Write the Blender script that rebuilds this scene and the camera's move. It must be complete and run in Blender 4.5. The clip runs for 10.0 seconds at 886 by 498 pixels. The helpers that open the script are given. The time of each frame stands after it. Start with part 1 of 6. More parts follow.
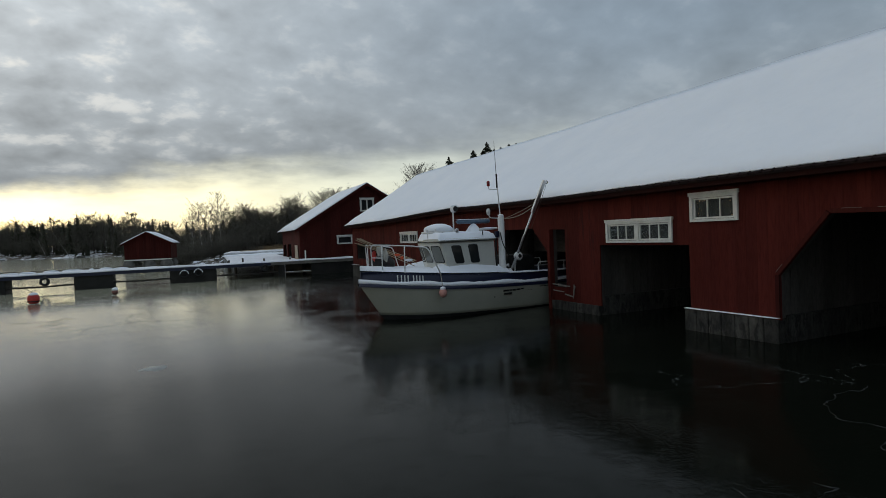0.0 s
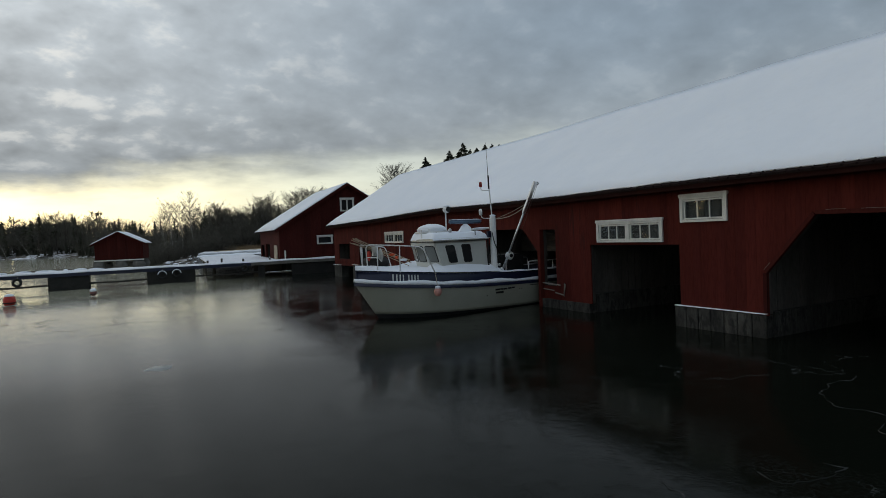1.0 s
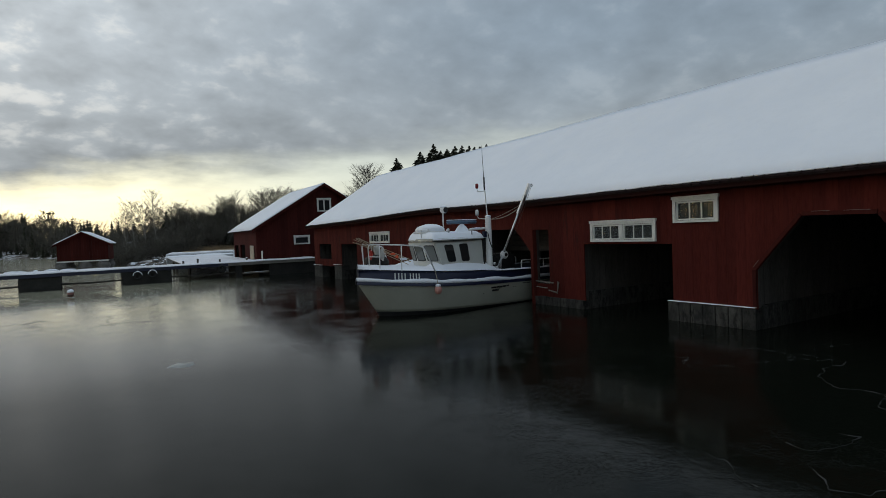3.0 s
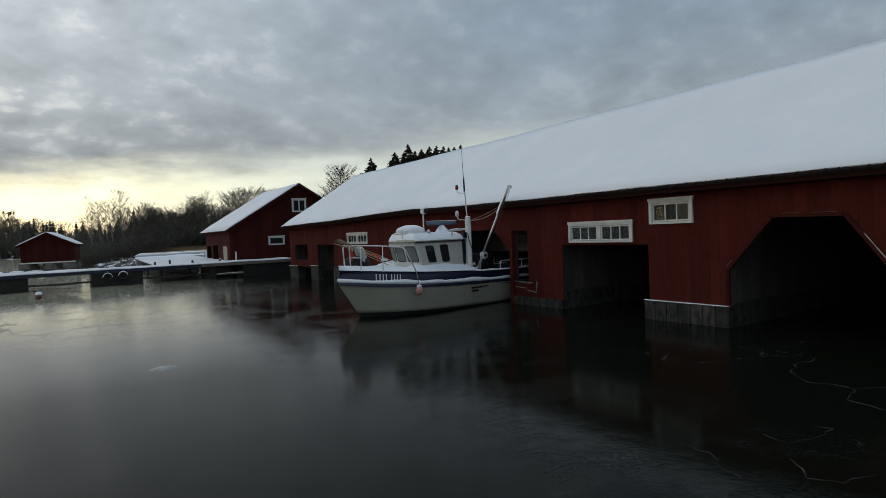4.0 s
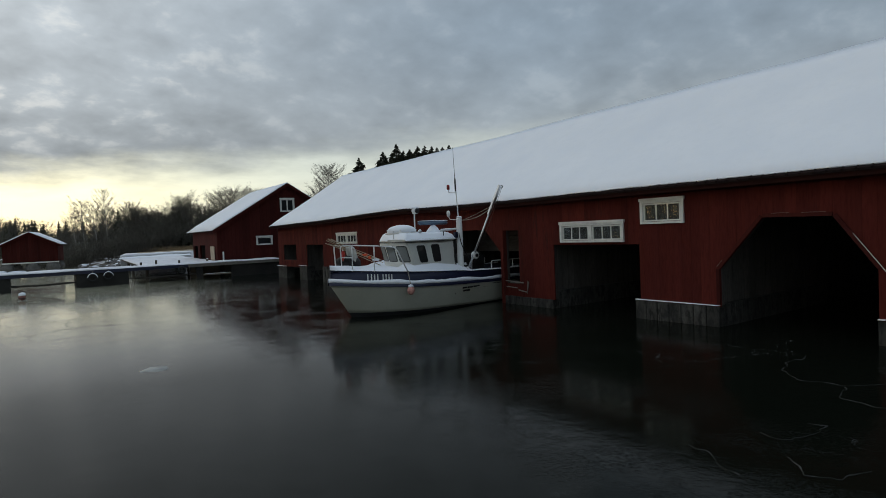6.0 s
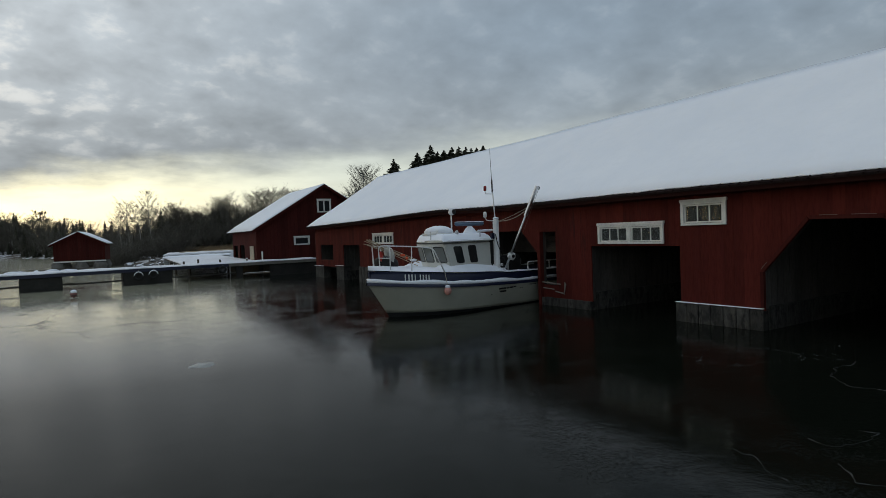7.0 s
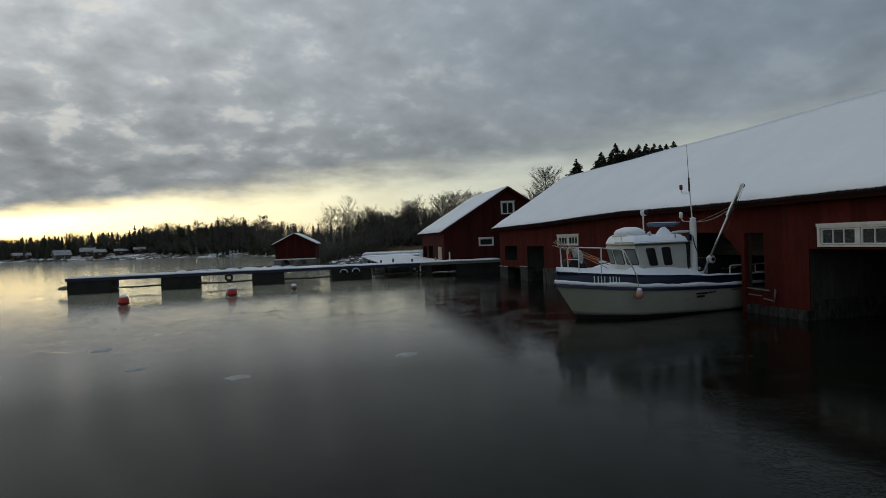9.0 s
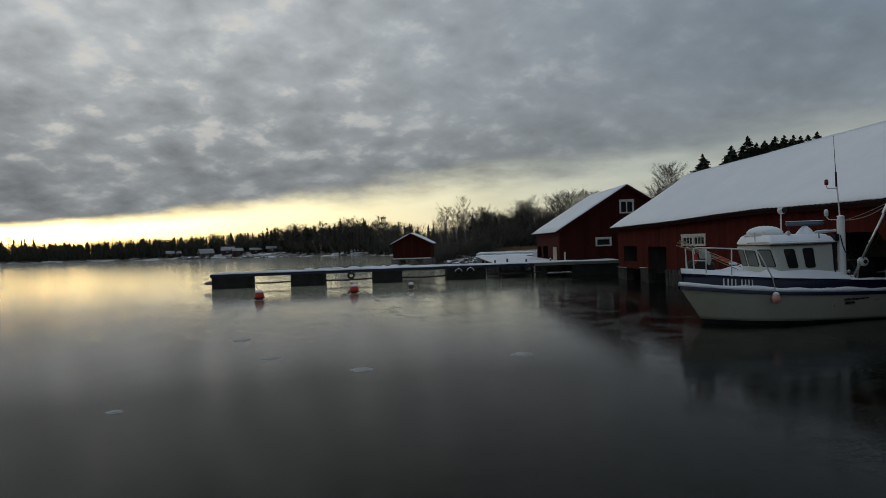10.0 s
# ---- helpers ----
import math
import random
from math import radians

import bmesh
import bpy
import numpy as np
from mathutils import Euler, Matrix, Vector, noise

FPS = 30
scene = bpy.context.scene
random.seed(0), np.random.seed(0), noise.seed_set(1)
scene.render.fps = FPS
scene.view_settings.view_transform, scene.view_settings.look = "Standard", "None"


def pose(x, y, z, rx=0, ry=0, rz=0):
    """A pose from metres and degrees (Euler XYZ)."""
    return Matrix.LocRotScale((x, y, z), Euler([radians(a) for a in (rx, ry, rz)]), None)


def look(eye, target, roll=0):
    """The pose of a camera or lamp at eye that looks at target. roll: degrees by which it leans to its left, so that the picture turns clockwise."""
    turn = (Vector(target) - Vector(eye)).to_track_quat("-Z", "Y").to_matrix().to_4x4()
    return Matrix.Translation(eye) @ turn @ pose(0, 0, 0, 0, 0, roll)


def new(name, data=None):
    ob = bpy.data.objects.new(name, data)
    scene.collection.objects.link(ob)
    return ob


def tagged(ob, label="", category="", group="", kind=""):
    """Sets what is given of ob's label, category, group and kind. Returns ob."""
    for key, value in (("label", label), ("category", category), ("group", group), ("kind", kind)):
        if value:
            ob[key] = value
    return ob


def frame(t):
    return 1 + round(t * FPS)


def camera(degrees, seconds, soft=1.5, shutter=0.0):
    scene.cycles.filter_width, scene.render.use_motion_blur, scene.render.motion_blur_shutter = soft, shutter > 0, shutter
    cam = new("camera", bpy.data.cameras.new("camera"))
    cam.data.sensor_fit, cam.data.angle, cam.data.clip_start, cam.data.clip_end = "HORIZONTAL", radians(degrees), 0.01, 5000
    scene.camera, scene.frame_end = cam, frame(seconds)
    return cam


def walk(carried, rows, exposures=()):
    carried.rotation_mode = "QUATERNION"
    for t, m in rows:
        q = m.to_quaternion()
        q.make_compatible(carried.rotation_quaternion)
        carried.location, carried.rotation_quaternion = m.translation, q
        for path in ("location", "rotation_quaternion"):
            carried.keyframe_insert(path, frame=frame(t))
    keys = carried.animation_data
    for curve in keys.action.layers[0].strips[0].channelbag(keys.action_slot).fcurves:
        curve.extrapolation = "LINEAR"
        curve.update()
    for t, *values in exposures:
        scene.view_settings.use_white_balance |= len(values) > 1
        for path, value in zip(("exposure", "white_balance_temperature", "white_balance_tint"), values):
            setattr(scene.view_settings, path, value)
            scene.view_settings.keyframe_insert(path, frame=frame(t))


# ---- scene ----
cam = camera(73.97, 10.0, soft=0.8)
ROWS = [
    (0.0, 0.000, 0.000, 2.089, -25.401, -1.420, 2.345),
    (0.5, -0.294, 0.044, 2.104, -26.932, -1.493, 2.303),
    (1.0, -0.620, 0.042, 2.111, -28.186, -1.532, 2.347),
    (1.5, -0.920, 0.060, 2.118, -28.951, -1.547, 2.326),
    (2.0, -1.250, 0.062, 2.119, -29.698, -1.582, 2.364),
    (2.5, -1.494, 0.100, 2.118, -30.573, -1.594, 2.333),
    (4.0, -1.937, 0.111, 2.161, -34.514, -1.711, 2.322),
    (4.5, -1.959, 0.134, 2.154, -35.304, -1.766, 2.362),
    (5.0, -1.952, 0.146, 2.150, -35.873, -1.771, 2.361),
    (6.5, -2.076, 0.203, 2.169, -35.452, -1.722, 2.162),
    (7.0, -2.154, 0.174, 2.177, -32.537, -1.587, 2.164),
    (7.5, -2.279, 0.173, 2.178, -28.719, -1.409, 2.140),
    (8.0, -2.348, 0.128, 2.178, -24.137, -1.201, 2.131),
    (8.5, -2.409, 0.099, 2.179, -19.556, -0.995, 2.077),
    (9.0, -2.490, 0.026, 2.184, -15.225, -0.812, 2.059),
    (9.5, -2.528, -0.017, 2.184, -10.197, -0.619, 2.007),
    (10.0, -2.560, -0.044, 2.176, -4.217, -0.417, 1.930),
]
walk(cam, [(t, pose(x, y, z, 90 + pitch, roll, yaw)) for t, x, y, z, yaw, pitch, roll in ROWS],
     exposures=[(0.0, -0.11), (2.5, -0.06), (4.5, 0.0), (6.5, 0.0), (7.5, -0.10), (8.5, -0.32), (9.25, -0.54), (10.0, -0.67)])

# ---------------------------------------------------------------- world and light
SUN_AZ = radians(38)          # west of north, low behind the cloud edge
sun_dir = Vector((-math.sin(SUN_AZ), math.cos(SUN_AZ), 0.09)).normalized()


def sky_world():
    world = bpy.data.worlds.new("overcast_dusk")
    scene.world = world
    world.use_nodes = True
    nt = world.node_tree
    nt.nodes.clear()
    N, L = nt.nodes.new, nt.links.new

    def math_(op, a, b=None, c=None, clamp=False):
        n = N("ShaderNodeMath")
        n.operation, n.use_clamp = op, clamp
        for i, v in enumerate((a, b, c)):
            if v is None:
                continue
            if isinstance(v, (int, float)):
                n.inputs[i].default_value = v
            else:
                L(v, n.inputs[i])
        return n.outputs[0]

    def span(v, lo, hi, a=0.0, b=1.0):
        n = N("ShaderNodeMapRange")
        n.interpolation_type = "SMOOTHSTEP"
        for i, w in enumerate((v, lo, hi, a, b)):
            if isinstance(w, (int, float)):
                n.inputs[i].default_value = w
            else:
                L(w, n.inputs[i])
        return n.outputs[0]

    def mix(f, a, b, kind="MIX"):
        n = N("ShaderNodeMix")
        n.data_type, n.blend_type = "RGBA", kind
        for s, v in ((n.inputs[0], f), (n.inputs[6], a), (n.inputs[7], b)):
            if isinstance(v, (int, float)):
                s.default_value = v
            elif isinstance(v, tuple):
                s.default_value = (*v, 1)
            else:
                L(v, s)
        return n.outputs[2]

    co = N("ShaderNodeTexCoord").outputs["Generated"]
    sep = N("ShaderNodeSeparateXYZ")
    L(co, sep.inputs[0])
    x, y, z = sep.outputs
    # how near the azimuth is to the sun's
    flat = math_("SQRT", math_("ADD", math_("MULTIPLY", x, x), math_("MULTIPLY", y, y)))
    facing = math_("DIVIDE", math_("ADD", math_("MULTIPLY", x, sun_dir.x), math_("MULTIPLY", y, sun_dir.y)), math_("MAXIMUM", flat, 0.001))
    # the cloud deck lies flat overhead: its puffs shrink and flatten towards the horizon
    comb = N("ShaderNodeCombineXYZ")
    height = math_("ADD", math_("MAXIMUM", z, 0.0), 0.38)
    L(math_("DIVIDE", x, height), comb.inputs[0])
    L(math_("DIVIDE", y, height), comb.inputs[1])

    def cloud(scale, detail, rough, seed, dist=0.0):
        n = N("ShaderNodeTexNoise")
        n.noise_dimensions = "3D"
        n.inputs["Scale"].default_value, n.inputs["Detail"].default_value = scale, detail
        n.inputs["Roughness"].default_value, n.inputs["Distortion"].default_value = rough, dist
        mp = N("ShaderNodeMapping")
        mp.inputs["Location"].default_value = (seed, seed * 0.7, seed * 1.3)
        L(comb.outputs[0], mp.inputs[0])
        L(mp.outputs[0], n.inputs["Vector"])
        return n.outputs[0]

    big, mid, fine = cloud(1.5, 3, 0.5, 3.1), cloud(7.2, 4, 0.48, 11.0, 0.15), cloud(17.0, 4, 0.55, 23.0, 0.2)
    rim = cloud(4.0, 5, 0.6, 7.0)
    veil = N("ShaderNodeTexNoise")
    veil.inputs["Scale"].default_value, veil.inputs["Detail"].default_value, veil.inputs["Roughness"].default_value = 1.5, 5, 0.55
    flatten = N("ShaderNodeMapping")
    flatten.inputs["Scale"].default_value = (3.4, 3.4, 17.0)
    L(co, flatten.inputs[0])
    L(flatten.outputs[0], veil.inputs["Vector"])
    streak = math_("SUBTRACT", veil.outputs[0], 0.5)
    off = math_("ARCCOSINE", math_("MINIMUM", facing, 0.9999))           # angle from the sun's azimuth
    near_sun = span(off, 0.0, 1.5, 1.0, 0.0)
    # lower edge of the deck, lowest towards the sun and hazier away from it
    edge = math_("ADD", math_("ADD", 0.030, math_("MULTIPLY", off, 0.078)), math_("ADD", math_("MULTIPLY", math_("SUBTRACT", rim, 0.5), span(off, 0.1, 0.8, 0.02, 0.05)), math_("MULTIPLY", streak, span(off, 0.1, 0.9, 0.01, 0.06))))
    deck = span(z, math_("SUBTRACT", edge, span(off, 0.0, 1.0, 0.006, 0.025)), math_("ADD", edge, span(off, 0.0, 1.0, 0.010, 0.055)))
    sky = N("ShaderNodeTexSky")
    sky.sky_type, sky.sun_disc = "NISHITA", False
    sky.sun_elevation, sky.sun_rotation = radians(4.0), -SUN_AZ
    clear = mix(0.06, (0, 0, 0), sky.outputs[0])
    low_c = mix(span(off, 0.05, 1.10), (1.85, 1.45, 0.66), (0.62, 0.63, 0.53))
    high_c = mix(span(off, 0.05, 1.12), (2.30, 2.05, 1.22), (0.60, 0.64, 0.59))
    glow = mix(span(z, 0.005, 0.05), low_c, high_c)
    core = math_("MULTIPLY", span(off, 0.0, 0.5, 1.0, 0.0), span(z, 0.0, 0.02))
    glow = mix(1.0, glow, mix(core, (0, 0, 0), (3.5, 2.75, 1.05)), "ADD")
    glow = mix(span(off, 0.9, 1.9), glow, (0.30, 0.33, 0.36))
    glow = mix(1.0, glow, math_("ADD", 1.0, math_("MULTIPLY", streak, span(z, 0.03, 0.09, 0.1, 0.6))), "MULTIPLY")
    band = mix(1.0, glow, clear, "ADD")
    grey = mix(near_sun, (0.312, 0.347, 0.368), (0.326, 0.350, 0.364))
    grey = mix(span(z, 0.06, 0.34), grey, mix(near_sun, (0.268, 0.338, 0.410), (0.745, 0.785, 0.80)))
    grey = mix(span(z, 0.5, 0.95), grey, (0.40, 0.485, 0.585))
    puff = math_("ADD", math_("ADD", math_("MULTIPLY", math_("SUBTRACT", mid, 0.5), span(off, 0.2, 1.2, 1.45, 0.55)), math_("MULTIPLY", math_("SUBTRACT", fine, 0.5), span(off, 0.2, 1.2, 0.32, 0.18))), math_("MULTIPLY", math_("SUBTRACT", big, 0.5), 0.6))
    grey = mix(1.0, grey, math_("ADD", 1.0, puff), "MULTIPLY")
    gaps = math_("ADD", math_("MULTIPLY", mid, 0.62), math_("MULTIPLY", fine, 0.38))
    thin = math_("MULTIPLY", math_("MULTIPLY", span(gaps, 0.52, 0.65), span(off, 0.1, 1.2, 1.0, 0.05)), span(z, 0.08, 0.25, 0.22, 0.85))
    grey = mix(thin, grey, (0.98, 0.95, 0.87))
    out = mix(deck, band, grey)
    bg = N("ShaderNodeBackground")
    L(out, bg.inputs[0])
    bg.inputs[1].default_value = 1.0
    end = N("ShaderNodeOutputWorld")
    L(bg.outputs[0], end.inputs[0])


sky_world()
lamp = bpy.data.lights.new("sun", "SUN")
lamp.energy, lamp.angle, lamp.color = 0.3, radians(170), (1.0, 0.90, 0.76)
sun = new("sun", lamp)
sun.matrix_world = look(sun_dir * 50, (0, 0, 0))
scene.view_settings.exposure = 0.0

# ---------------------------------------------------------------- materials


def material(name, a, b, scale=3.0, rough=0.7, metal=0.0, bump=0.2, fine=30.0, stretch=(1, 1, 1), fleck=None, spec=0.4, vary=0.0, coat=0.0, shade=0.62):
    """Two scales of noise between colours a and b, fleck: (colour, amount) of wear, bump in mm."""
    m = bpy.data.materials.new(name)
    m.use_nodes = True
    nt = m.node_tree
    bs = nt.nodes["Principled BSDF"]
    N, L = nt.nodes.new, nt.links.new
    tc = N("ShaderNodeTexCoord")
    mp = N("ShaderNodeMapping")
    mp.inputs["Scale"].default_value = stretch
    info = N("ShaderNodeObjectInfo")
    add = N("ShaderNodeVectorMath")
    add.operation = "MULTIPLY_ADD"
    L(info.outputs["Random"], add.inputs[0])
    add.inputs[1].default_value = (17, 29, 41)
    L(tc.outputs["Object"], add.inputs[2])
    L(add.outputs[0], mp.inputs[0])

    def tex(s, detail, rgh=0.6):
        n = N("ShaderNodeTexNoise")
        n.inputs["Scale"].default_value, n.inputs["Detail"].default_value, n.inputs["Roughness"].default_value = s, detail, rgh
        L(mp.outputs[0], n.inputs["Vector"])
        return n.outputs[0]

    def rng(v, lo, hi, c=0.0, d=1.0):
        n = N("ShaderNodeMapRange")
        L(v, n.inputs[0])
        for i, w in enumerate((lo, hi, c, d)):
            n.inputs[i + 1].default_value = w
        return n.outputs[0]

    def mix(f, p, q, kind="MIX"):
        n = N("ShaderNodeMix")
        n.data_type, n.blend_type = "RGBA", kind
        for s, v in ((n.inputs[0], f), (n.inputs[6], p), (n.inputs[7], q)):
            if isinstance(v, (int, float)):
                s.default_value = v
            elif isinstance(v, tuple):
                s.default_value = (*v, 1)
            else:
                L(v, s)
        return n.outputs[2]

    n1, n2 = tex(scale, 4), tex(fine, 5)
    col = mix(rng(n1, 0.32, 0.68), a, b)
    dark = tuple(c * shade for c in a)
    col = mix(rng(n2, 0.45, 0.75, 0.0, 0.5), col, dark)
    if fleck:
        col = mix(rng(tex(scale * 2.7, 6, 0.7), 1 - fleck[1] - 0.05, 1 - fleck[1] + 0.06), col, fleck[0])
    if vary:
        col = mix(1.0, col, rng(info.outputs["Random"], 0, 1, 1 - vary, 1 + vary * 0.5), "MULTIPLY")
    L(col, bs.inputs["Base Color"])
    L(rng(n2, 0.3, 0.7, max(rough - 0.08, 0.02), min(rough + 0.1, 1)), bs.inputs["Roughness"])
    bs.inputs["Metallic"].default_value = metal
    bs.inputs["Specular IOR Level"].default_value = spec
    bs.inputs["Coat Weight"].default_value = coat
    if bump:
        bp = N("ShaderNodeBump")
        bp.inputs["Strength"].default_value, bp.inputs["Distance"].default_value = 0.6, bump * 0.01
        ad = N("ShaderNodeMath")
        ad.operation = "ADD"
        L(n1, ad.inputs[0])
        L(n2, ad.inputs[1])
        L(ad.outputs[0], bp.inputs["Height"])
        L(bp.outputs[0], bs.inputs["Normal"])
    return m


SNOW = material("snow", (0.79, 0.83, 0.885), (0.85, 0.88, 0.92), 0.5, 0.9, bump=0.2, fine=4, spec=0.2, shade=0.97)
SNOW_DECK = material("trodden_snow", (0.70, 0.72, 0.76), (0.84, 0.85, 0.88), 1.3, 0.85, bump=2.5, fine=9, spec=0.25)
RED = material("red_distemper_boards", (0.060, 0.0118, 0.0094), (0.106, 0.0198, 0.0142), 0.9, 0.9, bump=0.5, fine=26, stretch=(1, 1, 0.16), spec=0.1, vary=0.16, fleck=((0.040, 0.014, 0.012), 0.36))
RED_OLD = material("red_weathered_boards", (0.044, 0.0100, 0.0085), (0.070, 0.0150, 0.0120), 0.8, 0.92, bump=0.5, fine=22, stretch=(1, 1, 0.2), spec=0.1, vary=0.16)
WHITE = material("white_painted_wood", (0.62, 0.62, 0.58), (0.76, 0.76, 0.72), 5, 0.6, bump=0.3, fine=60, fleck=((0.38, 0.36, 0.32), 0.24))
DARK_WOOD = material("tarred_wood", (0.050, 0.046, 0.042), (0.100, 0.092, 0.084), 1.5, 0.85, bump=0.6, fine=25, stretch=(1, 1, 0.25), vary=0.3, spec=0.2)
GREY_WOOD = material("grey_weathered_wood", (0.16, 0.15, 0.13), (0.27, 0.25, 0.22), 2.0, 0.85, bump=0.5, fine=40, vary=0.2)
CONCRETE = material("stained_concrete", (0.020, 0.020, 0.018), (0.085, 0.082, 0.074), 3.0, 0.9, bump=2.5, fine=22, stretch=(1, 1, 0.45), fleck=((0.014, 0.014, 0.013), 0.47), vary=0.35)
WET = material("wet_black_concrete", (0.010, 0.010, 0.009), (0.024, 0.023, 0.020), 1.4, 0.75, bump=1.0, fine=16)
ROOF_EDGE = material("dark_roof_edge", (0.014, 0.010, 0.010), (0.024, 0.015, 0.014), 3, 0.95, bump=0.5, spec=0.05)
NAVY = material("navy_gelcoat", (0.005, 0.009, 0.030), (0.008, 0.013, 0.040), 2, 0.42, bump=0.0, fleck=((0.03, 0.04, 0.08), 0.2))
HULL = material("pale_grey_gelcoat", (0.40, 0.41, 0.35), (0.48, 0.49, 0.42), 1.2, 0.32, bump=0.02, fleck=((0.40, 0.40, 0.33), 0.28), shade=0.93)
CABIN = material("white_gelcoat", (0.55, 0.56, 0.52), (0.62, 0.63, 0.585), 2, 0.35, bump=0.02, shade=0.94)
BOTTOM = material("dark_bottom_paint", (0.012, 0.014, 0.016), (0.025, 0.027, 0.03), 3, 0.7, bump=0.2)
STEEL = material("stainless_tube", (0.55, 0.56, 0.57), (0.68, 0.69, 0.70), 6, 0.3, metal=0.9, bump=0.0)
PAINT = material("white_enamel", (0.66, 0.67, 0.66), (0.76, 0.77, 0.76), 6, 0.35, bump=0.02, shade=0.88)
BLACK = material("black_rubber", (0.009, 0.009, 0.009), (0.02, 0.02, 0.02), 6, 0.75, bump=0.3)
ORANGE = material("orange_plastic", (0.62, 0.07, 0.02), (0.75, 0.11, 0.03), 5, 0.45, bump=0.1)
BUOY_RED = material("faded_red_buoy", (0.42, 0.025, 0.02), (0.55, 0.06, 0.04), 6, 0.45, bump=0.1, fleck=((0.3, 0.1, 0.08), 0.25))
PINK = material("faded_pink_fender", (0.52, 0.24, 0.20), (0.62, 0.33, 0.28), 8, 0.55, bump=0.1)
ROPE = material("rope", (0.30, 0.27, 0.21), (0.45, 0.41, 0.33), 30, 0.9, bump=0.4, fine=120)
BARK = material("bark", (0.055, 0.047, 0.039), (0.105, 0.090, 0.075), 4, 0.95, bump=0.8, fine=30)
FINE_TWIG = material("pale_birch_twigs", (0.075, 0.066, 0.058), (0.13, 0.115, 0.10), 0.6, 0.95, bump=0.0)
BIRCH = material("birch_bark", (0.22, 0.21, 0.20), (0.38, 0.365, 0.345), 2.5, 0.85, bump=0.5, fine=14, fleck=((0.05, 0.045, 0.04), 0.33))
TWIG = material("twigs", (0.115, 0.108, 0.090), (0.19, 0.178, 0.150), 0.6, 0.95, bump=0.0)
NEEDLES = material("spruce_needles", (0.058, 0.064, 0.046), (0.112, 0.114, 0.080), 0.8, 0.9, bump=0.0)
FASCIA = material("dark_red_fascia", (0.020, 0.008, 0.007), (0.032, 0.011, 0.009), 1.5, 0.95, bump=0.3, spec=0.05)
DARK_CONCRETE = material("dark_mottled_concrete", (0.02, 0.02, 0.018), (0.055, 0.053, 0.048), 2.2, 0.9, bump=2.0, fine=16, fleck=((0.09, 0.09, 0.085), 0.3))
THIN_SNOW = material("thin_roof_snow", (0.24, 0.24, 0.25), (0.46, 0.47, 0.49), 0.5, 0.9, bump=0.5, fine=3, spec=0.2, fleck=((0.10, 0.09, 0.08), 0.36))
FROST = material("grey_frost", (0.30, 0.305, 0.29), (0.42, 0.425, 0.40), 6, 0.8, bump=0.3, fine=40, spec=0.2)
RIDGE = material("refrozen_ice_ridge", (0.008, 0.009, 0.009), (0.045, 0.047, 0.047), 9, 0.7, bump=0.3, fine=60, fleck=((0.012, 0.012, 0.012), 0.48))
LOFT = material("old_brown_boards", (0.06, 0.05, 0.042), (0.11, 0.095, 0.08), 1.5, 0.9, bump=0.5, fine=25, stretch=(1, 0.2, 1))
REED = material("dry_reeds", (0.16, 0.11, 0.06), (0.26, 0.19, 0.11), 1.0, 0.95, bump=0.5)
ROCK = material("grey_granite", (0.08, 0.078, 0.075), (0.19, 0.18, 0.17), 1.5, 0.9, bump=2, fine=14)


def glass_material():
    m = bpy.data.materials.new("window_glass")
    m.use_nodes = True
    bs = m.node_tree.nodes["Principled BSDF"]
    bs.inputs["Base Color"].default_value = (0.42, 0.46, 0.46, 1)
    bs.inputs["Roughness"].default_value = 0.04
    bs.inputs["IOR"].default_value = 1.30
    bs.inputs["Transmission Weight"].default_value = 0.9
    return m


GLASS = glass_material()


def dark_pane():
    m = bpy.data.materials.new("dark_window_pane")
    m.use_nodes = True
    bs = m.node_tree.nodes["Principled BSDF"]
    bs.inputs["Base Color"].default_value = (0.02, 0.024, 0.026, 1)
    bs.inputs["Roughness"].default_value = 0.05
    bs.inputs["IOR"].default_value = 1.6
    return m


DARK_PANE = dark_pane()


def ground_material():
    m = material("snowy_ground", (0.66, 0.68, 0.72), (0.80, 0.81, 0.84), 0.12, 0.9, bump=3, fine=1.6, spec=0.2, fleck=((0.085, 0.07, 0.05), 0.52))
    return m


GROUND = ground_material()


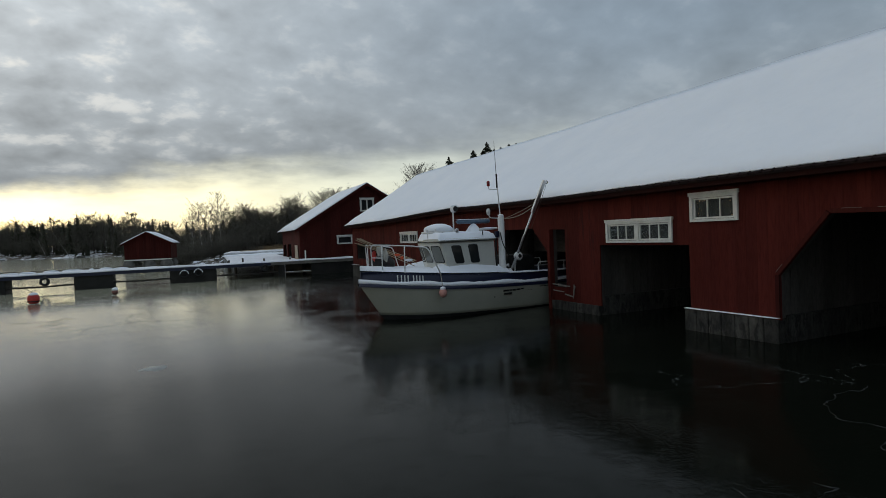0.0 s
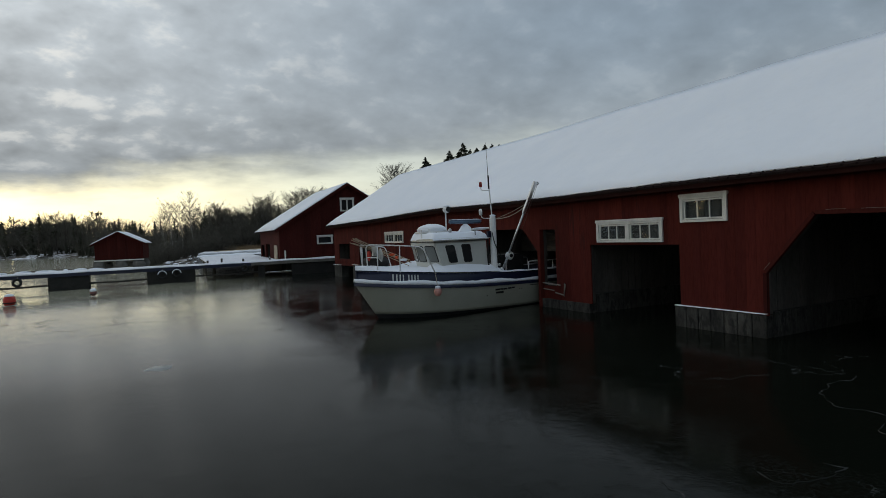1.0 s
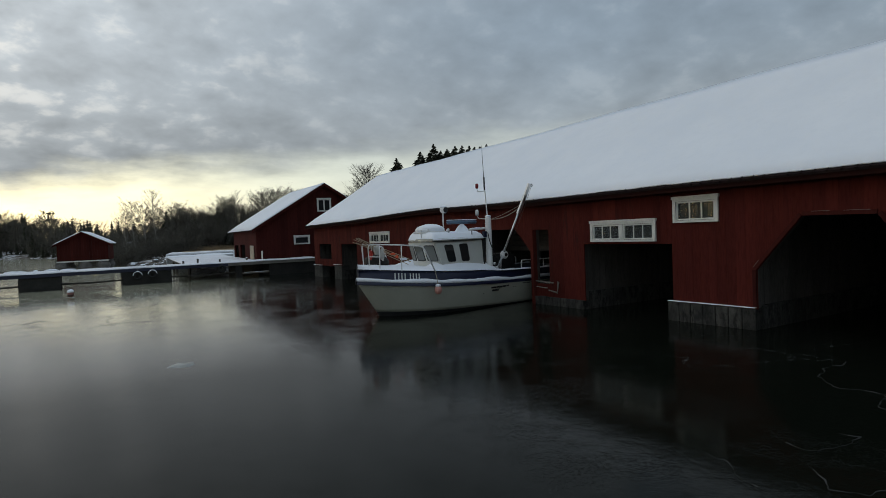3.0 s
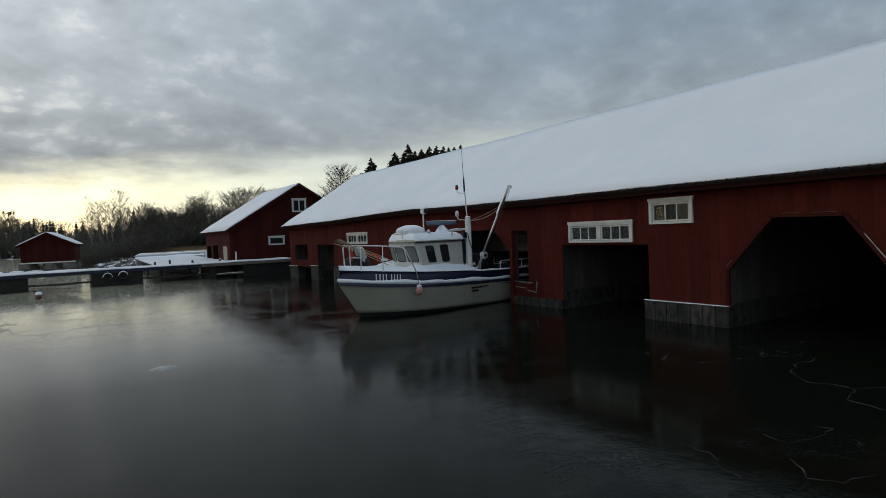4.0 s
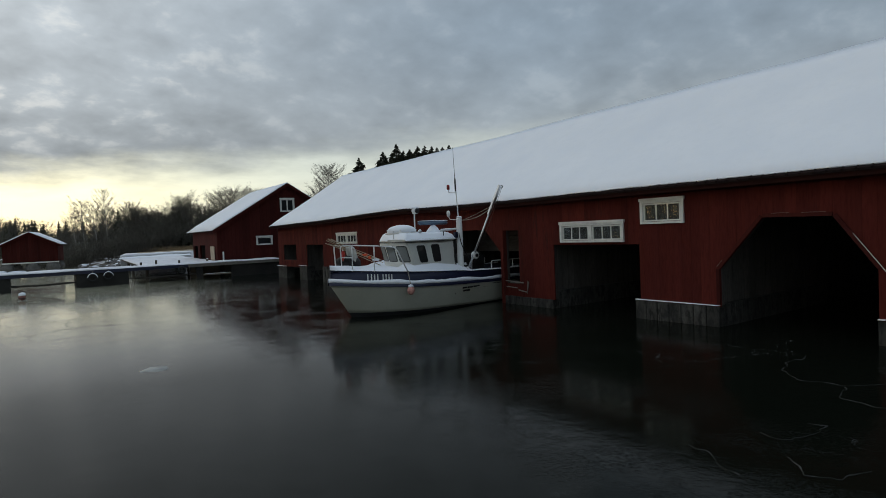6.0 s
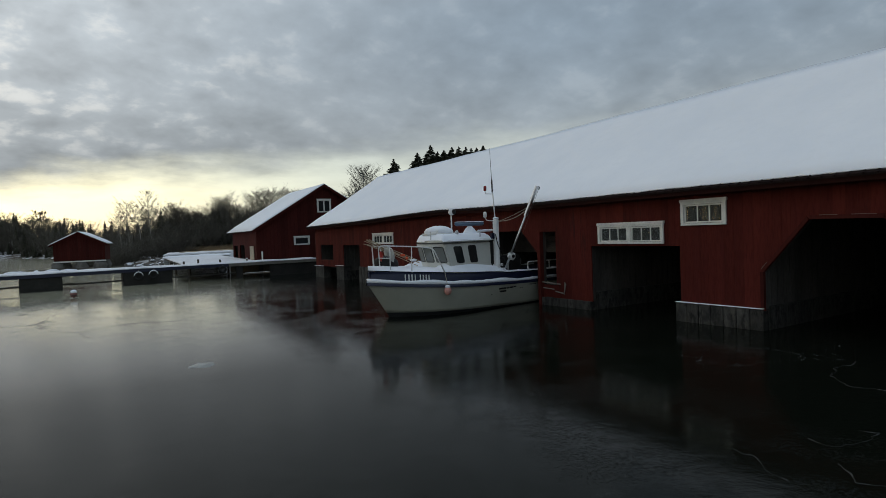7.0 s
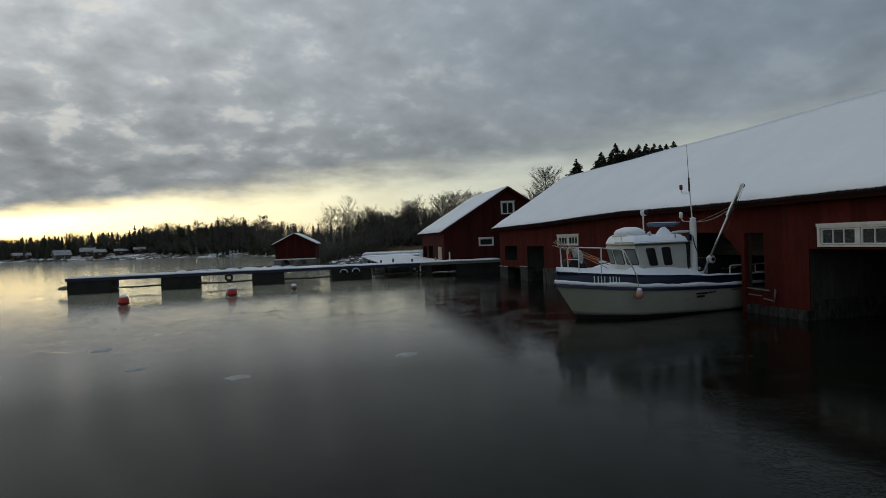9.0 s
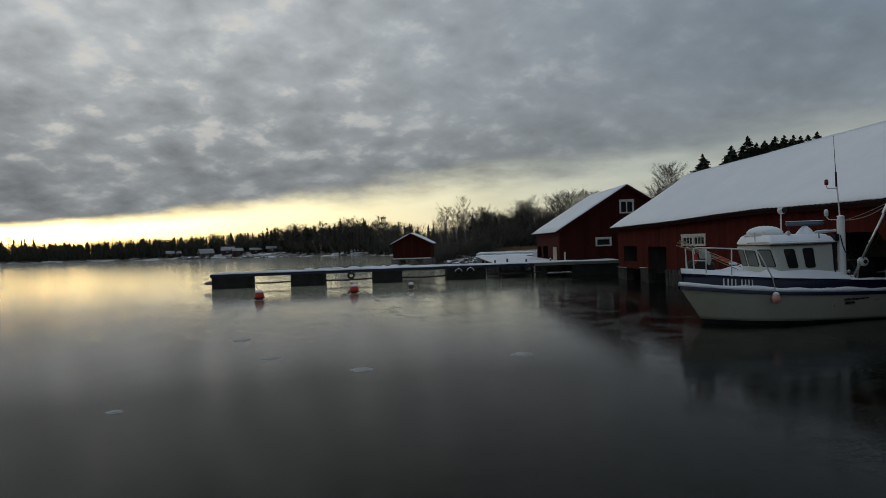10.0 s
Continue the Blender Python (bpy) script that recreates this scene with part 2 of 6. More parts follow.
def ice_material():
    """Thin dark ice: glossy, with frosty patches, drifted crystals and healed cracks."""
    m = bpy.data.materials.new("thin_dark_ice")
    m.use_nodes = True
    nt = m.node_tree
    bs = nt.nodes["Principled BSDF"]
    N, L = nt.nodes.new, nt.links.new
    tc = N("ShaderNodeTexCoord")

    def tex(s, detail, rgh=0.6, dist=0.0):
        n = N("ShaderNodeTexNoise")
        n.inputs["Scale"].default_value, n.inputs["Detail"].default_value = s, detail
        n.inputs["Roughness"].default_value, n.inputs["Distortion"].default_value = rgh, dist
        L(tc.outputs["Object"], n.inputs["Vector"])
        return n.outputs[0]

    def rng(v, lo, hi, c=0.0, d=1.0):
        n = N("ShaderNodeMapRange")
        L(v, n.inputs[0])
        for i, w in enumerate((lo, hi, c, d)):
            n.inputs[i + 1].default_value = w
        return n.outputs[0]

    def math_(op, a, b):
        n = N("ShaderNodeMath")
        n.operation = op
        for i, v in enumerate((a, b)):
            if isinstance(v, (int, float)):
                n.inputs[i].default_value = v
            else:
                L(v, n.inputs[i])
        return n.outputs[0]

    def mix(f, p, q):
        n = N("ShaderNodeMix")
        n.data_type = "RGBA"
        L(f, n.inputs[0])
        for s, v in ((n.inputs[6], p), (n.inputs[7], q)):
            if isinstance(v, tuple):
                s.default_value = (*v, 1)
            else:
                L(v, s)
        return n.outputs[2]

    wide, patch, grit = tex(0.16, 4), tex(0.9, 5, 0.65), tex(9.0, 5, 0.7)
    warp = N("ShaderNodeVectorMath")
    warp.operation = "MULTIPLY_ADD"
    nz = N("ShaderNodeTexNoise")
    nz.inputs["Scale"].default_value, nz.inputs["Detail"].default_value = 1.4, 5
    L(tc.outputs["Object"], nz.inputs["Vector"])
    L(nz.outputs[1], warp.inputs[0])
    warp.inputs[1].default_value = (1.6, 1.6, 0)
    L(tc.outputs["Object"], warp.inputs[2])

    def cracks(scale, width, mask, lo, hi):
        vor = N("ShaderNodeTexVoronoi")
        vor.feature = "DISTANCE_TO_EDGE"
        vor.inputs["Scale"].default_value = scale
        L(warp.outputs[0], vor.inputs["Vector"])
        return math_("MULTIPLY", rng(vor.outputs[0], 0.0, width, 1.0, 0.0), rng(mask, lo, hi))

    sp = N("ShaderNodeSeparateXYZ")
    L(tc.outputs["Object"], sp.inputs[0])
    east, north = sp.outputs[0], sp.outputs[1]
    # old cracks by the boathouse, and a net of thin ones further out
    crack = math_("MULTIPLY", cracks(0.6, 0.005, tex(0.28, 3), 0.52, 0.60), rng(east, 3.5, 6.5))
    net = math_("MULTIPLY", cracks(0.5, 0.018, tex(0.2, 3), 0.40, 0.50), rng(north, 13.0, 21.0))
    frost = math_("MULTIPLY", rng(patch, 0.60, 0.74), rng(wide, 0.48, 0.62))
    lines = math_("MAXIMUM", math_("MULTIPLY", crack, 0.6), math_("MULTIPLY", net, 0.10))
    white = math_("MULTIPLY", math_("MAXIMUM", math_("MULTIPLY", frost, 0.14), lines), rng(grit, 0.35, 0.65))
    # thin rime with painted sky glow over the open bay, none on the clear ice beside the boathouses
    rime_glow = math_("MULTIPLY", rng(math_("ADD", north, math_("MULTIPLY", wide, 7.0)), 22.0, 35.0), rng(east, 1.0, 7.0, 1.0, 0.0))
    rime_glow = math_("MULTIPLY", math_("MULTIPLY", rime_glow, rng(patch, 0.2, 0.8, 0.75, 1.15)), rng(net, 0.0, 1.0, 1.0, 0.25))
    # the warm pale colour paints the low sky's reflection into the rime
    body = mix(rime_glow, (0.0052, 0.0066, 0.0046), (0.40, 0.39, 0.285))
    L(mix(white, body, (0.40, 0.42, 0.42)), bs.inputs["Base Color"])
    # clearer towards the boathouses, frosted out on the bay
    out_bay = rng(math_("ADD", math_("SUBTRACT", math_("MULTIPLY", north, 0.35), east), math_("MULTIPLY", wide, 12.0)), 2.0, 16.0)
    rough = math_("ADD", math_("ADD", 0.062, math_("MULTIPLY", out_bay, 0.036)), math_("ADD", math_("MULTIPLY", rng(patch, 0.35, 0.65), 0.03), math_("MULTIPLY", white, 0.4)))
    L(rough, bs.inputs["Roughness"])
    bs.inputs["IOR"].default_value = 1.5
    flaw = math_("MAXIMUM", math_("MAXIMUM", net, crack), math_("MULTIPLY", rng(tex(3.2, 5, 0.7), 0.48, 0.70), math_("SUBTRACT", 0.40, math_("MULTIPLY", out_bay, 0.32))))
    lw = N("ShaderNodeLayerWeight")
    lw.inputs[0].default_value = 0.5
    rise = rng(lw.outputs["Facing"], 0.78, 0.92)
    gloss = math_("ADD", 0.045, math_("MULTIPLY", math_("MULTIPLY", rise, rise), 0.95))
    L(math_("MULTIPLY", gloss, rng(flaw, 0.0, 1.0, 1.0, 0.25)), bs.inputs["Specular IOR Level"])
    # crumbly rime crystals near the boathouse
    crumb = math_("MULTIPLY", math_("MULTIPLY", rng(tex(26.0, 4, 0.75), 0.53, 0.66), rng(tex(0.8, 4), 0.47, 0.60)), rng(east, 0.5, 3.0))
    bp = N("ShaderNodeBump")
    bp.inputs["Strength"].default_value, bp.inputs["Distance"].default_value = 0.14, 0.02
    L(math_("ADD", math_("ADD", math_("ADD", math_("ADD", patch, math_("MULTIPLY", crumb, 0.55)), math_("MULTIPLY", flaw, 0.7)), math_("MULTIPLY", grit, 0.4)), math_("ADD", math_("MULTIPLY", crack, 0.3), math_("MULTIPLY", net, 0.8))), bp.inputs["Height"])
    L(bp.outputs[0], bs.inputs["Normal"])
    return m


ICE = ice_material()


def let_light_through(m, share):
    """Thin twigs and needles pass some light on."""
    nt = m.node_tree
    bs = nt.nodes["Principled BSDF"]
    tr = nt.nodes.new("ShaderNodeBsdfTranslucent")
    nt.links.new(bs.inputs["Base Color"].links[0].from_socket, tr.inputs[0])
    mx = nt.nodes.new("ShaderNodeMixShader")
    mx.inputs[0].default_value = share
    nt.links.new(bs.outputs[0], mx.inputs[1])
    nt.links.new(tr.outputs[0], mx.inputs[2])
    nt.links.new(mx.outputs[0], nt.nodes["Material Output"].inputs[0])


for m in (TWIG, FINE_TWIG, NEEDLES):
    let_light_through(m, 0.4)

# ---------------------------------------------------------------- small builders


def mesh_object(name, bm, mat_, smooth=False):
    me = bpy.data.meshes.new(name)
    bmesh.ops.recalc_face_normals(bm, faces=bm.faces)
    bm.to_mesh(me)
    bm.free()
    if smooth:
        for p in me.polygons:
            p.use_smooth = True
    for k in (mat_ if isinstance(mat_, (list, tuple)) else [mat_]):
        me.materials.append(k)
    return new(name, me)


def part(name, bm, mat_, parent, label="", smooth=False):
    ob = mesh_object(name, bm, mat_, smooth)
    ob.parent = parent
    if label:
        ob["label"] = label
    return ob


def empty(name, m, label, category, group="", kind=""):
    ob = new(name)
    ob.matrix_world = m
    return tagged(ob, label, category, group, kind)


def box(bm, x0, x1, y0, y1, z0, z1, bevel=0.0):
    v = [bm.verts.new(p) for p in ((x0, y0, z0), (x1, y0, z0), (x1, y1, z0), (x0, y1, z0), (x0, y0, z1), (x1, y0, z1), (x1, y1, z1), (x0, y1, z1))]
    f = [bm.faces.new([v[i] for i in q]) for q in ((3, 2, 1, 0), (4, 5, 6, 7), (0, 1, 5, 4), (1, 2, 6, 5), (2, 3, 7, 6), (3, 0, 4, 7))]
    if bevel:
        bmesh.ops.bevel(bm, geom=list({e for q in f for e in q.edges}), offset=bevel, segments=2, affect="EDGES")
    return bm


def prism(bm, quad, d):
    """A solid from a polygon of points, thickened along the vector d."""
    a = [bm.verts.new(p) for p in quad]
    b = [bm.verts.new(Vector(p) + Vector(d)) for p in quad]
    bm.faces.new(a)
    bm.faces.new(b[::-1])
    n = len(a)
    for i in range(n):
        bm.faces.new((a[i], b[i], b[(i + 1) % n], a[(i + 1) % n]))
    return bm


def tube(bm, pts, r, sides=8, r2=None, cap=True):
    pts = [Vector(p) for p in pts]
    rings = []
    n = len(pts)
    for i, p in enumerate(pts):
        d = (pts[min(i + 1, n - 1)] - pts[max(i - 1, 0)]).normalized()
        u = (Vector((0, 0, 1)).cross(d)).normalized() if abs(d.z) < 0.95 else Vector((1, 0, 0))
        w = d.cross(u)
        rad = r if r2 is None else r + (r2 - r) * i / (n - 1)
        rings.append([bm.verts.new(p + rad * (math.cos(2 * math.pi * k / sides) * u + math.sin(2 * math.pi * k / sides) * w)) for k in range(sides)])
    for a, b in zip(rings, rings[1:]):
        for k in range(sides):
            bm.faces.new((a[k], a[(k + 1) % sides], b[(k + 1) % sides], b[k]))
    if cap:
        bm.faces.new(rings[0][::-1])
        bm.faces.new(rings[-1])
    return bm


def bend(pts, n=5, r=0.12):
    """Rounds the corners of a path of points."""
    pts = [Vector(p) for p in pts]
    out = [pts[0]]
    for a, b, c in zip(pts, pts[1:], pts[2:]):
        ra = min(r, (a - b).length * 0.49)
        rc = min(r, (c - b).length * 0.49)
        p, q = b + (a - b).normalized() * ra, b + (c - b).normalized() * rc
        out += [p.lerp(b, s / n).lerp(b.lerp(q, s / n), s / n) for s in range(n + 1)]
    return out + [pts[-1]]


def turned(bm, profile, sides=20, axis="z", at=(0, 0, 0)):
    """A surface of revolution from (radius, height) pairs."""
    at = Vector(at)
    rings = []
    for rad, h in profile:
        ring = []
        for k in range(sides):
            a = 2 * math.pi * k / sides
            p = (rad * math.cos(a), rad * math.sin(a), h)
            p = p if axis == "z" else ((h, p[0], p[1]) if axis == "x" else (p[0], h, p[1]))
            ring.append(bm.verts.new(at + Vector(p)))
        rings.append(ring)
    for a, b in zip(rings, rings[1:]):
        for k in range(sides):
            bm.faces.new((a[k], a[(k + 1) % sides], b[(k + 1) % sides], b[k]))
    bm.faces.new(rings[0][::-1])
    bm.faces.new(rings[-1])
    return bm


def torus(bm, R, r, m, big=24, small=10, arc=1.0):
    rings = []
    n = big if arc >= 1 else big + 1
    for i in range(n):
        a = 2 * math.pi * arc * i / big
        rings.append([bm.verts.new(m @ Vector(((R + r * math.cos(2 * math.pi * k / small)) * math.cos(a), (R + r * math.cos(2 * math.pi * k / small)) * math.sin(a), r * math.sin(2 * math.pi * k / small)))) for k in range(small)])
    pairs = list(zip(rings, rings[1:])) + ([(rings[-1], rings[0])] if arc >= 1 else [])
    for a, b in pairs:
        for k in range(small):
            bm.faces.new((a[k], a[(k + 1) % small], b[(k + 1) % small], b[k]))
    return bm


def wobble(p, s=1.0, seed=0.0):
    return noise.noise(Vector(p) * s + Vector((seed, seed * 2.3, seed * 0.7)))


def lump(bm, c, size, seed, sub=2, rough=0.25):
    """An uneven rounded lump."""
    geo = bmesh.ops.create_icosphere(bm, subdivisions=sub, radius=1.0)
    for v in geo["verts"]:
        k = 1 + rough * wobble(v.co, 1.7, seed)
        v.co = Vector(c) + Vector((v.co.x * size[0] * k, v.co.y * size[1] * k, v.co.z * size[2] * k))
    return bm


def snow_slab(bm, corners, nu, nv, thick, seed, ragged=0.03, swell=0.03):
    """Uneven snow over the quad a, b, c, d (a-b the lower edge): a closed slab with a soft, ragged rim."""
    a, b, c, d = (Vector(p) for p in corners)
    nrm = (b - a).cross(d - a).normalized()
    if nrm.z < 0:
        nrm = -nrm
    top, low = [], []
    for j in range(nv + 1):
        rt, rl = [], []
        for i in range(nu + 1):
            u, v = i / nu, j / nv
            p = a.lerp(b, u).lerp(d.lerp(c, u), v)
            rim = min(i, nu - i, j, nv - j)
            h = thick * (0.35 if rim == 0 else 0.85 if rim == 1 else 1.0) + swell * wobble(p, 0.9, seed) + 0.4 * swell * wobble(p, 3.1, seed)
            q = p
            if rim == 0:
                q = p + (c - b).normalized() * (ragged * wobble(p, 2.2, seed + 5) if j in (0, nv) else 0) + (b - a).normalized() * (ragged * wobble(p, 2.2, seed + 9) if i in (0, nu) else 0)
            rt.append(bm.verts.new(q + nrm * max(h, 0.01)))
            rl.append(bm.verts.new(q))
        top.append(rt)
        low.append(rl)
    for j in range(nv):
        for i in range(nu):
            bm.faces.new((top[j][i], top[j][i + 1], top[j + 1][i + 1], top[j + 1][i]))
            bm.faces.new((low[j][i], low[j + 1][i], low[j + 1][i + 1], low[j][i + 1]))
    for i in range(nu):
        bm.faces.new((top[0][i], low[0][i], low[0][i + 1], top[0][i + 1]))
        bm.faces.new((top[nv][i], top[nv][i + 1], low[nv][i + 1], low[nv][i]))
    for j in range(nv):
        bm.faces.new((top[j][0], top[j + 1][0], low[j + 1][0], low[j][0]))
        bm.faces.new((top[j][nu], low[j][nu], low[j + 1][nu], top[j + 1][nu]))
    return bm


# ---------------------------------------------------------------- ground and ice
# the west side is unseen, drawn closer to block some low warm sky
BAY = [(-190, 294), (-85, 224), (-36, 184), (-13, 163), (3, 118), (4, 84), (2.4, 70), (5.0, 60), (5.6, 52), (9.4, 48.5), (12.5, 42.5), (15, 31), (19, 24), (19.5, -40), (40, -120), (0, -210), (-120, -200), (-200, -90), (-225, 40), (-222, 160), (-235, 240), (-232, 292)]


def inside_distance(px, py, poly):
    """Distance to the coast, positive on land."""
    best = np.full(px.shape, 1e9)
    inside = np.zeros(px.shape, bool)
    n = len(poly)
    for i in range(n):
        (x0, y0), (x1, y1) = poly[i], poly[(i + 1) % n]
        dx, dy = x1 - x0, y1 - y0
        t = np.clip(((px - x0) * dx + (py - y0) * dy) / (dx * dx + dy * dy), 0, 1)
        best = np.minimum(best, np.hypot(px - x0 - t * dx, py - y0 - t * dy))
        cross = (y0 > py) != (y1 > py)
        with np.errstate(divide="ignore", invalid="ignore"):
            inside ^= cross & (px < (x1 - x0) * (py - y0) / (y1 - y0 if y1 != y0 else 1e-9) + x0)
    return np.where(inside, best, -best)


def land_height(px, py):
    d = -inside_distance(px, py, BAY)
    far = np.clip((py - 90) / 60, 0, 1)
    up = (0.55 + 0.65 * far) * (1 - np.exp(-np.maximum(d, 0) / 3.0)) + 0.018 * np.clip(d, 0, 120) * (0.4 + 0.8 * far)
    east = np.clip((px - 22) / 30, 0, 1) * np.clip(d / 10, 0, 1) * 1.5
    return np.where(d > 0, up + east, np.maximum(d * 0.25, -1.2) - 0.15)


def ground_z(x, y):
    return float(land_height(np.array([float(x)]), np.array([float(y)]))[0])


def axis_lines(a, b, step, lo, hi):
    mid = list(np.arange(a, b + 0.01, step))
    s, p, left, right = step, a, [], []
    while p > lo:
        s *= 1.16
        p -= s
        left.append(max(p, lo))
    s, p = step, b
    while p < hi:
        s *= 1.16
        p += s
        right.append(min(p, hi))
    return np.array(left[::-1] + mid + right)


def build_ground():
    xs, ys = axis_lines(-30, 40, 1.1, -1500, 1500), axis_lines(40, 110, 1.1, -1500, 1600)
    gx, gy = np.meshgrid(xs, ys)
    gz = land_height(gx, gy)
    bm = bmesh.new()
    rows = []
    for j in range(len(ys)):
        rows.append([bm.verts.new((gx[j, i], gy[j, i], gz[j, i] + (0.18 * wobble((gx[j, i], gy[j, i], 0), 0.5) + 0.10 * wobble((gx[j, i], gy[j, i], 0), 1.7, 3) if gz[j, i] > -0.1 else 0))) for i in range(len(xs))])
    for a, b in zip(rows, rows[1:]):
        for i in range(len(xs) - 1):
            bm.faces.new((a[i], a[i + 1], b[i + 1], b[i]))
    tagged(mesh_object("ground", bm, GROUND, True), "snow-dusted shore with dry grass showing through", "ground", kind="structure")


build_ground()


def build_ice():
    bm = bmesh.new()
    v = [bm.verts.new(p) for p in ((-1500, -1500, 0), (1500, -1500, 0), (1500, 1600, 0), (-1500, 1600, 0))]
    bm.faces.new(v)
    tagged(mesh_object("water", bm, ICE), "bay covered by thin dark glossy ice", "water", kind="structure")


build_ice()

# ---------------------------------------------------------------- long boathouse
WX = 9.37                      # outer face of the water-side wall
Y0, Y1 = -2.0, 31.35           # its ends
XR, ZR = 13.5, 5.85           # ridge
XB = 18.1                      # back wall


def eave_z(y):
    """Underside of the sagging eave."""
    return float(np.interp(y, [-3, 8.0, 12.5, 15.2, 18.3, 21, 25, 31.6], [2.86, 2.85, 2.83, 2.84, 2.895, 2.85, 2.75, 2.69]))


OPENINGS = [  # y0, y1, sill, list of (y, top) from y0 to y1
    (3.85, 6.53, -1, [(3.85, 1.24), (4.50, 2.15), (5.67, 2.17), (6.53, 1.17)]),
    (8.42, 11.06, -1, [(8.42, 1.68), (11.06, 1.68)]),
    (12.39, 12.93, 0.58, [(12.39, 2.09), (12.93, 2.10)]),
    (13.08, 15.97, -1, [(13.08, 1.40), (13.85, 2.14), (15.3, 2.14), (15.97, 1.3)]),
    (25.57, 27.50, -1, [(25.57, 1.75), (27.50, 1.75)]),
    (28.85, 30.58, 0.98, [(28.85, 1.77), (30.58, 1.77)]),
]
WINDOWS = [(7.36, 8.28, 2.18, 2.585, 1), (8.89, 10.72, 1.785, 2.15, 2), (22.19, 23.98, 1.83, 2.16, 2)]
PLINTHS = [(-2.0, 3.85, 0.42), (6.53, 8.52, 0.43), (11.06, 13.08, 0.25), (15.97, 25.57, 0.76), (27.50, 28.45, 0.72), (30.20, 31.45, 0.64)]


def base_z(y):
    for a, b, z in PLINTHS:
        if a <= y <= b:
            return z
    return 0.66 if 28 < y < 31 else 0.4


def wall_spans(y0, y1):
    """Solid spans of the wall over y0..y1: (z low at y0, at y1, z high at y0, at y1)."""
    ym = (y0 + y1) / 2
    lo = base_z(ym)
    spans = [[lo, lo, eave_z(y0) + 0.02, eave_z(y1) + 0.02]]
    for a, b, sill, top in OPENINGS:
        if a <= ym <= b:
            ys, zs = [p[0] for p in top], [p[1] for p in top]
            t0, t1 = float(np.interp(y0, ys, zs)), float(np.interp(y1, ys, zs))
            spans = [[t0, t1, spans[0][2], spans[0][3]]] + ([[lo, lo, sill, sill]] if sill > lo else [])
    for a, b, z0, z1, _ in WINDOWS:
        if a <= ym <= b:
            out = []
            for s in spans:
                if s[0] < z0 and s[2] > z1:
                    out += [[s[0], s[1], z0, z0], [z1, z1, s[2], s[3]]]
                else:
                    out.append(s)
            spans = out
    return spans


EDGES = sorted({e for o in OPENINGS for e in (o[0], o[1], *[p[0] for p in o[3]])} | {e for w in WINDOWS for e in w[:2]} | {e for p in PLINTHS for e in p[:2]} | {Y0, Y1})


def board_columns(width):
    cols = []
    for a, b in zip(EDGES, EDGES[1:]):
        if b > Y1:
            break
        n = max(1, round((b - a) / width))
        cols += [(a + (b - a) * i / n, a + (b - a) * (i + 1) / n) for i in range(n)]
    return cols


def build_boathouse_walls():
    bm = bmesh.new()
    for y0, y1 in zip(EDGES, EDGES[1:]):
        for a, b, c, d in wall_spans(y0, y1):
            prism(bm, [(WX + 0.03, y0, a), (WX + 0.03, y1, b), (WX + 0.03, y1, d), (WX + 0.03, y0, c)], (0.09, 0, 0))
    wall = tagged(mesh_object("wall_boathouse_front", bm, DARK_WOOD), "dark red board wall of the long boathouse with boat openings", "wall", kind="structure")
    bm = bmesh.new()
    box(bm, XB - 0.12, XB, Y0, Y1, 0.0, 3.05)
    tagged(mesh_object("wall_boathouse_back", bm, RED_OLD), "red board back wall of the boathouse", "wall", kind="structure")
    for name, y in (("wall_boathouse_south", Y0), ("wall_boathouse_north", Y1 - 0.12)):
        bm = bmesh.new()
        prism(bm, [(WX + 0.13, y, 0.4), (XB - 0.13, y, 0.4), (XB - 0.13, y, 2.80), (XR, y, 5.40), (WX + 0.13, y, 2.80)], (0, 0.12, 0))
        tagged(mesh_object(name, bm, RED_OLD), "red board gable wall of the boathouse", "wall", kind="structure")
    # partitions between the boat bays, on low concrete footings
    for y in (3.5, 6.62, 8.28, 11.15, 16.1, 20.5, 25.4, 27.6, 28.7, 30.7):
        bm = bmesh.new()
        for i in range(36):
            x = WX + 0.16 + i * 0.235
            dz = 0.012 * wobble((x * 7, y, 0), 1.0)
            box(bm, x, x + 0.22, y + dz, y + 0.05 + dz, 0.46, 2.62)
        ob = tagged(mesh_object("partition_wall", bm, DARK_WOOD), "dark plank partition between two boat bays", "wall", kind="structure")
        bm = bmesh.new()
        box(bm, WX + 0.15, XB - 0.2, y - 0.10, y + 0.15, -0.5, 0.46)
        part("footing", bm, CONCRETE, ob)
    bm = bmesh.new()
    for k in range(7):
        box(bm, WX + 1.5, WX + 1.54, 13.1, 16.0, 1.42 + k * 0.17, 1.42 + k * 0.17 + 0.162)
    tagged(mesh_object("loft_boarding", bm, LOFT), "grey horizontal boarding inside the boat berth", "wall", kind="structure")
    return wall


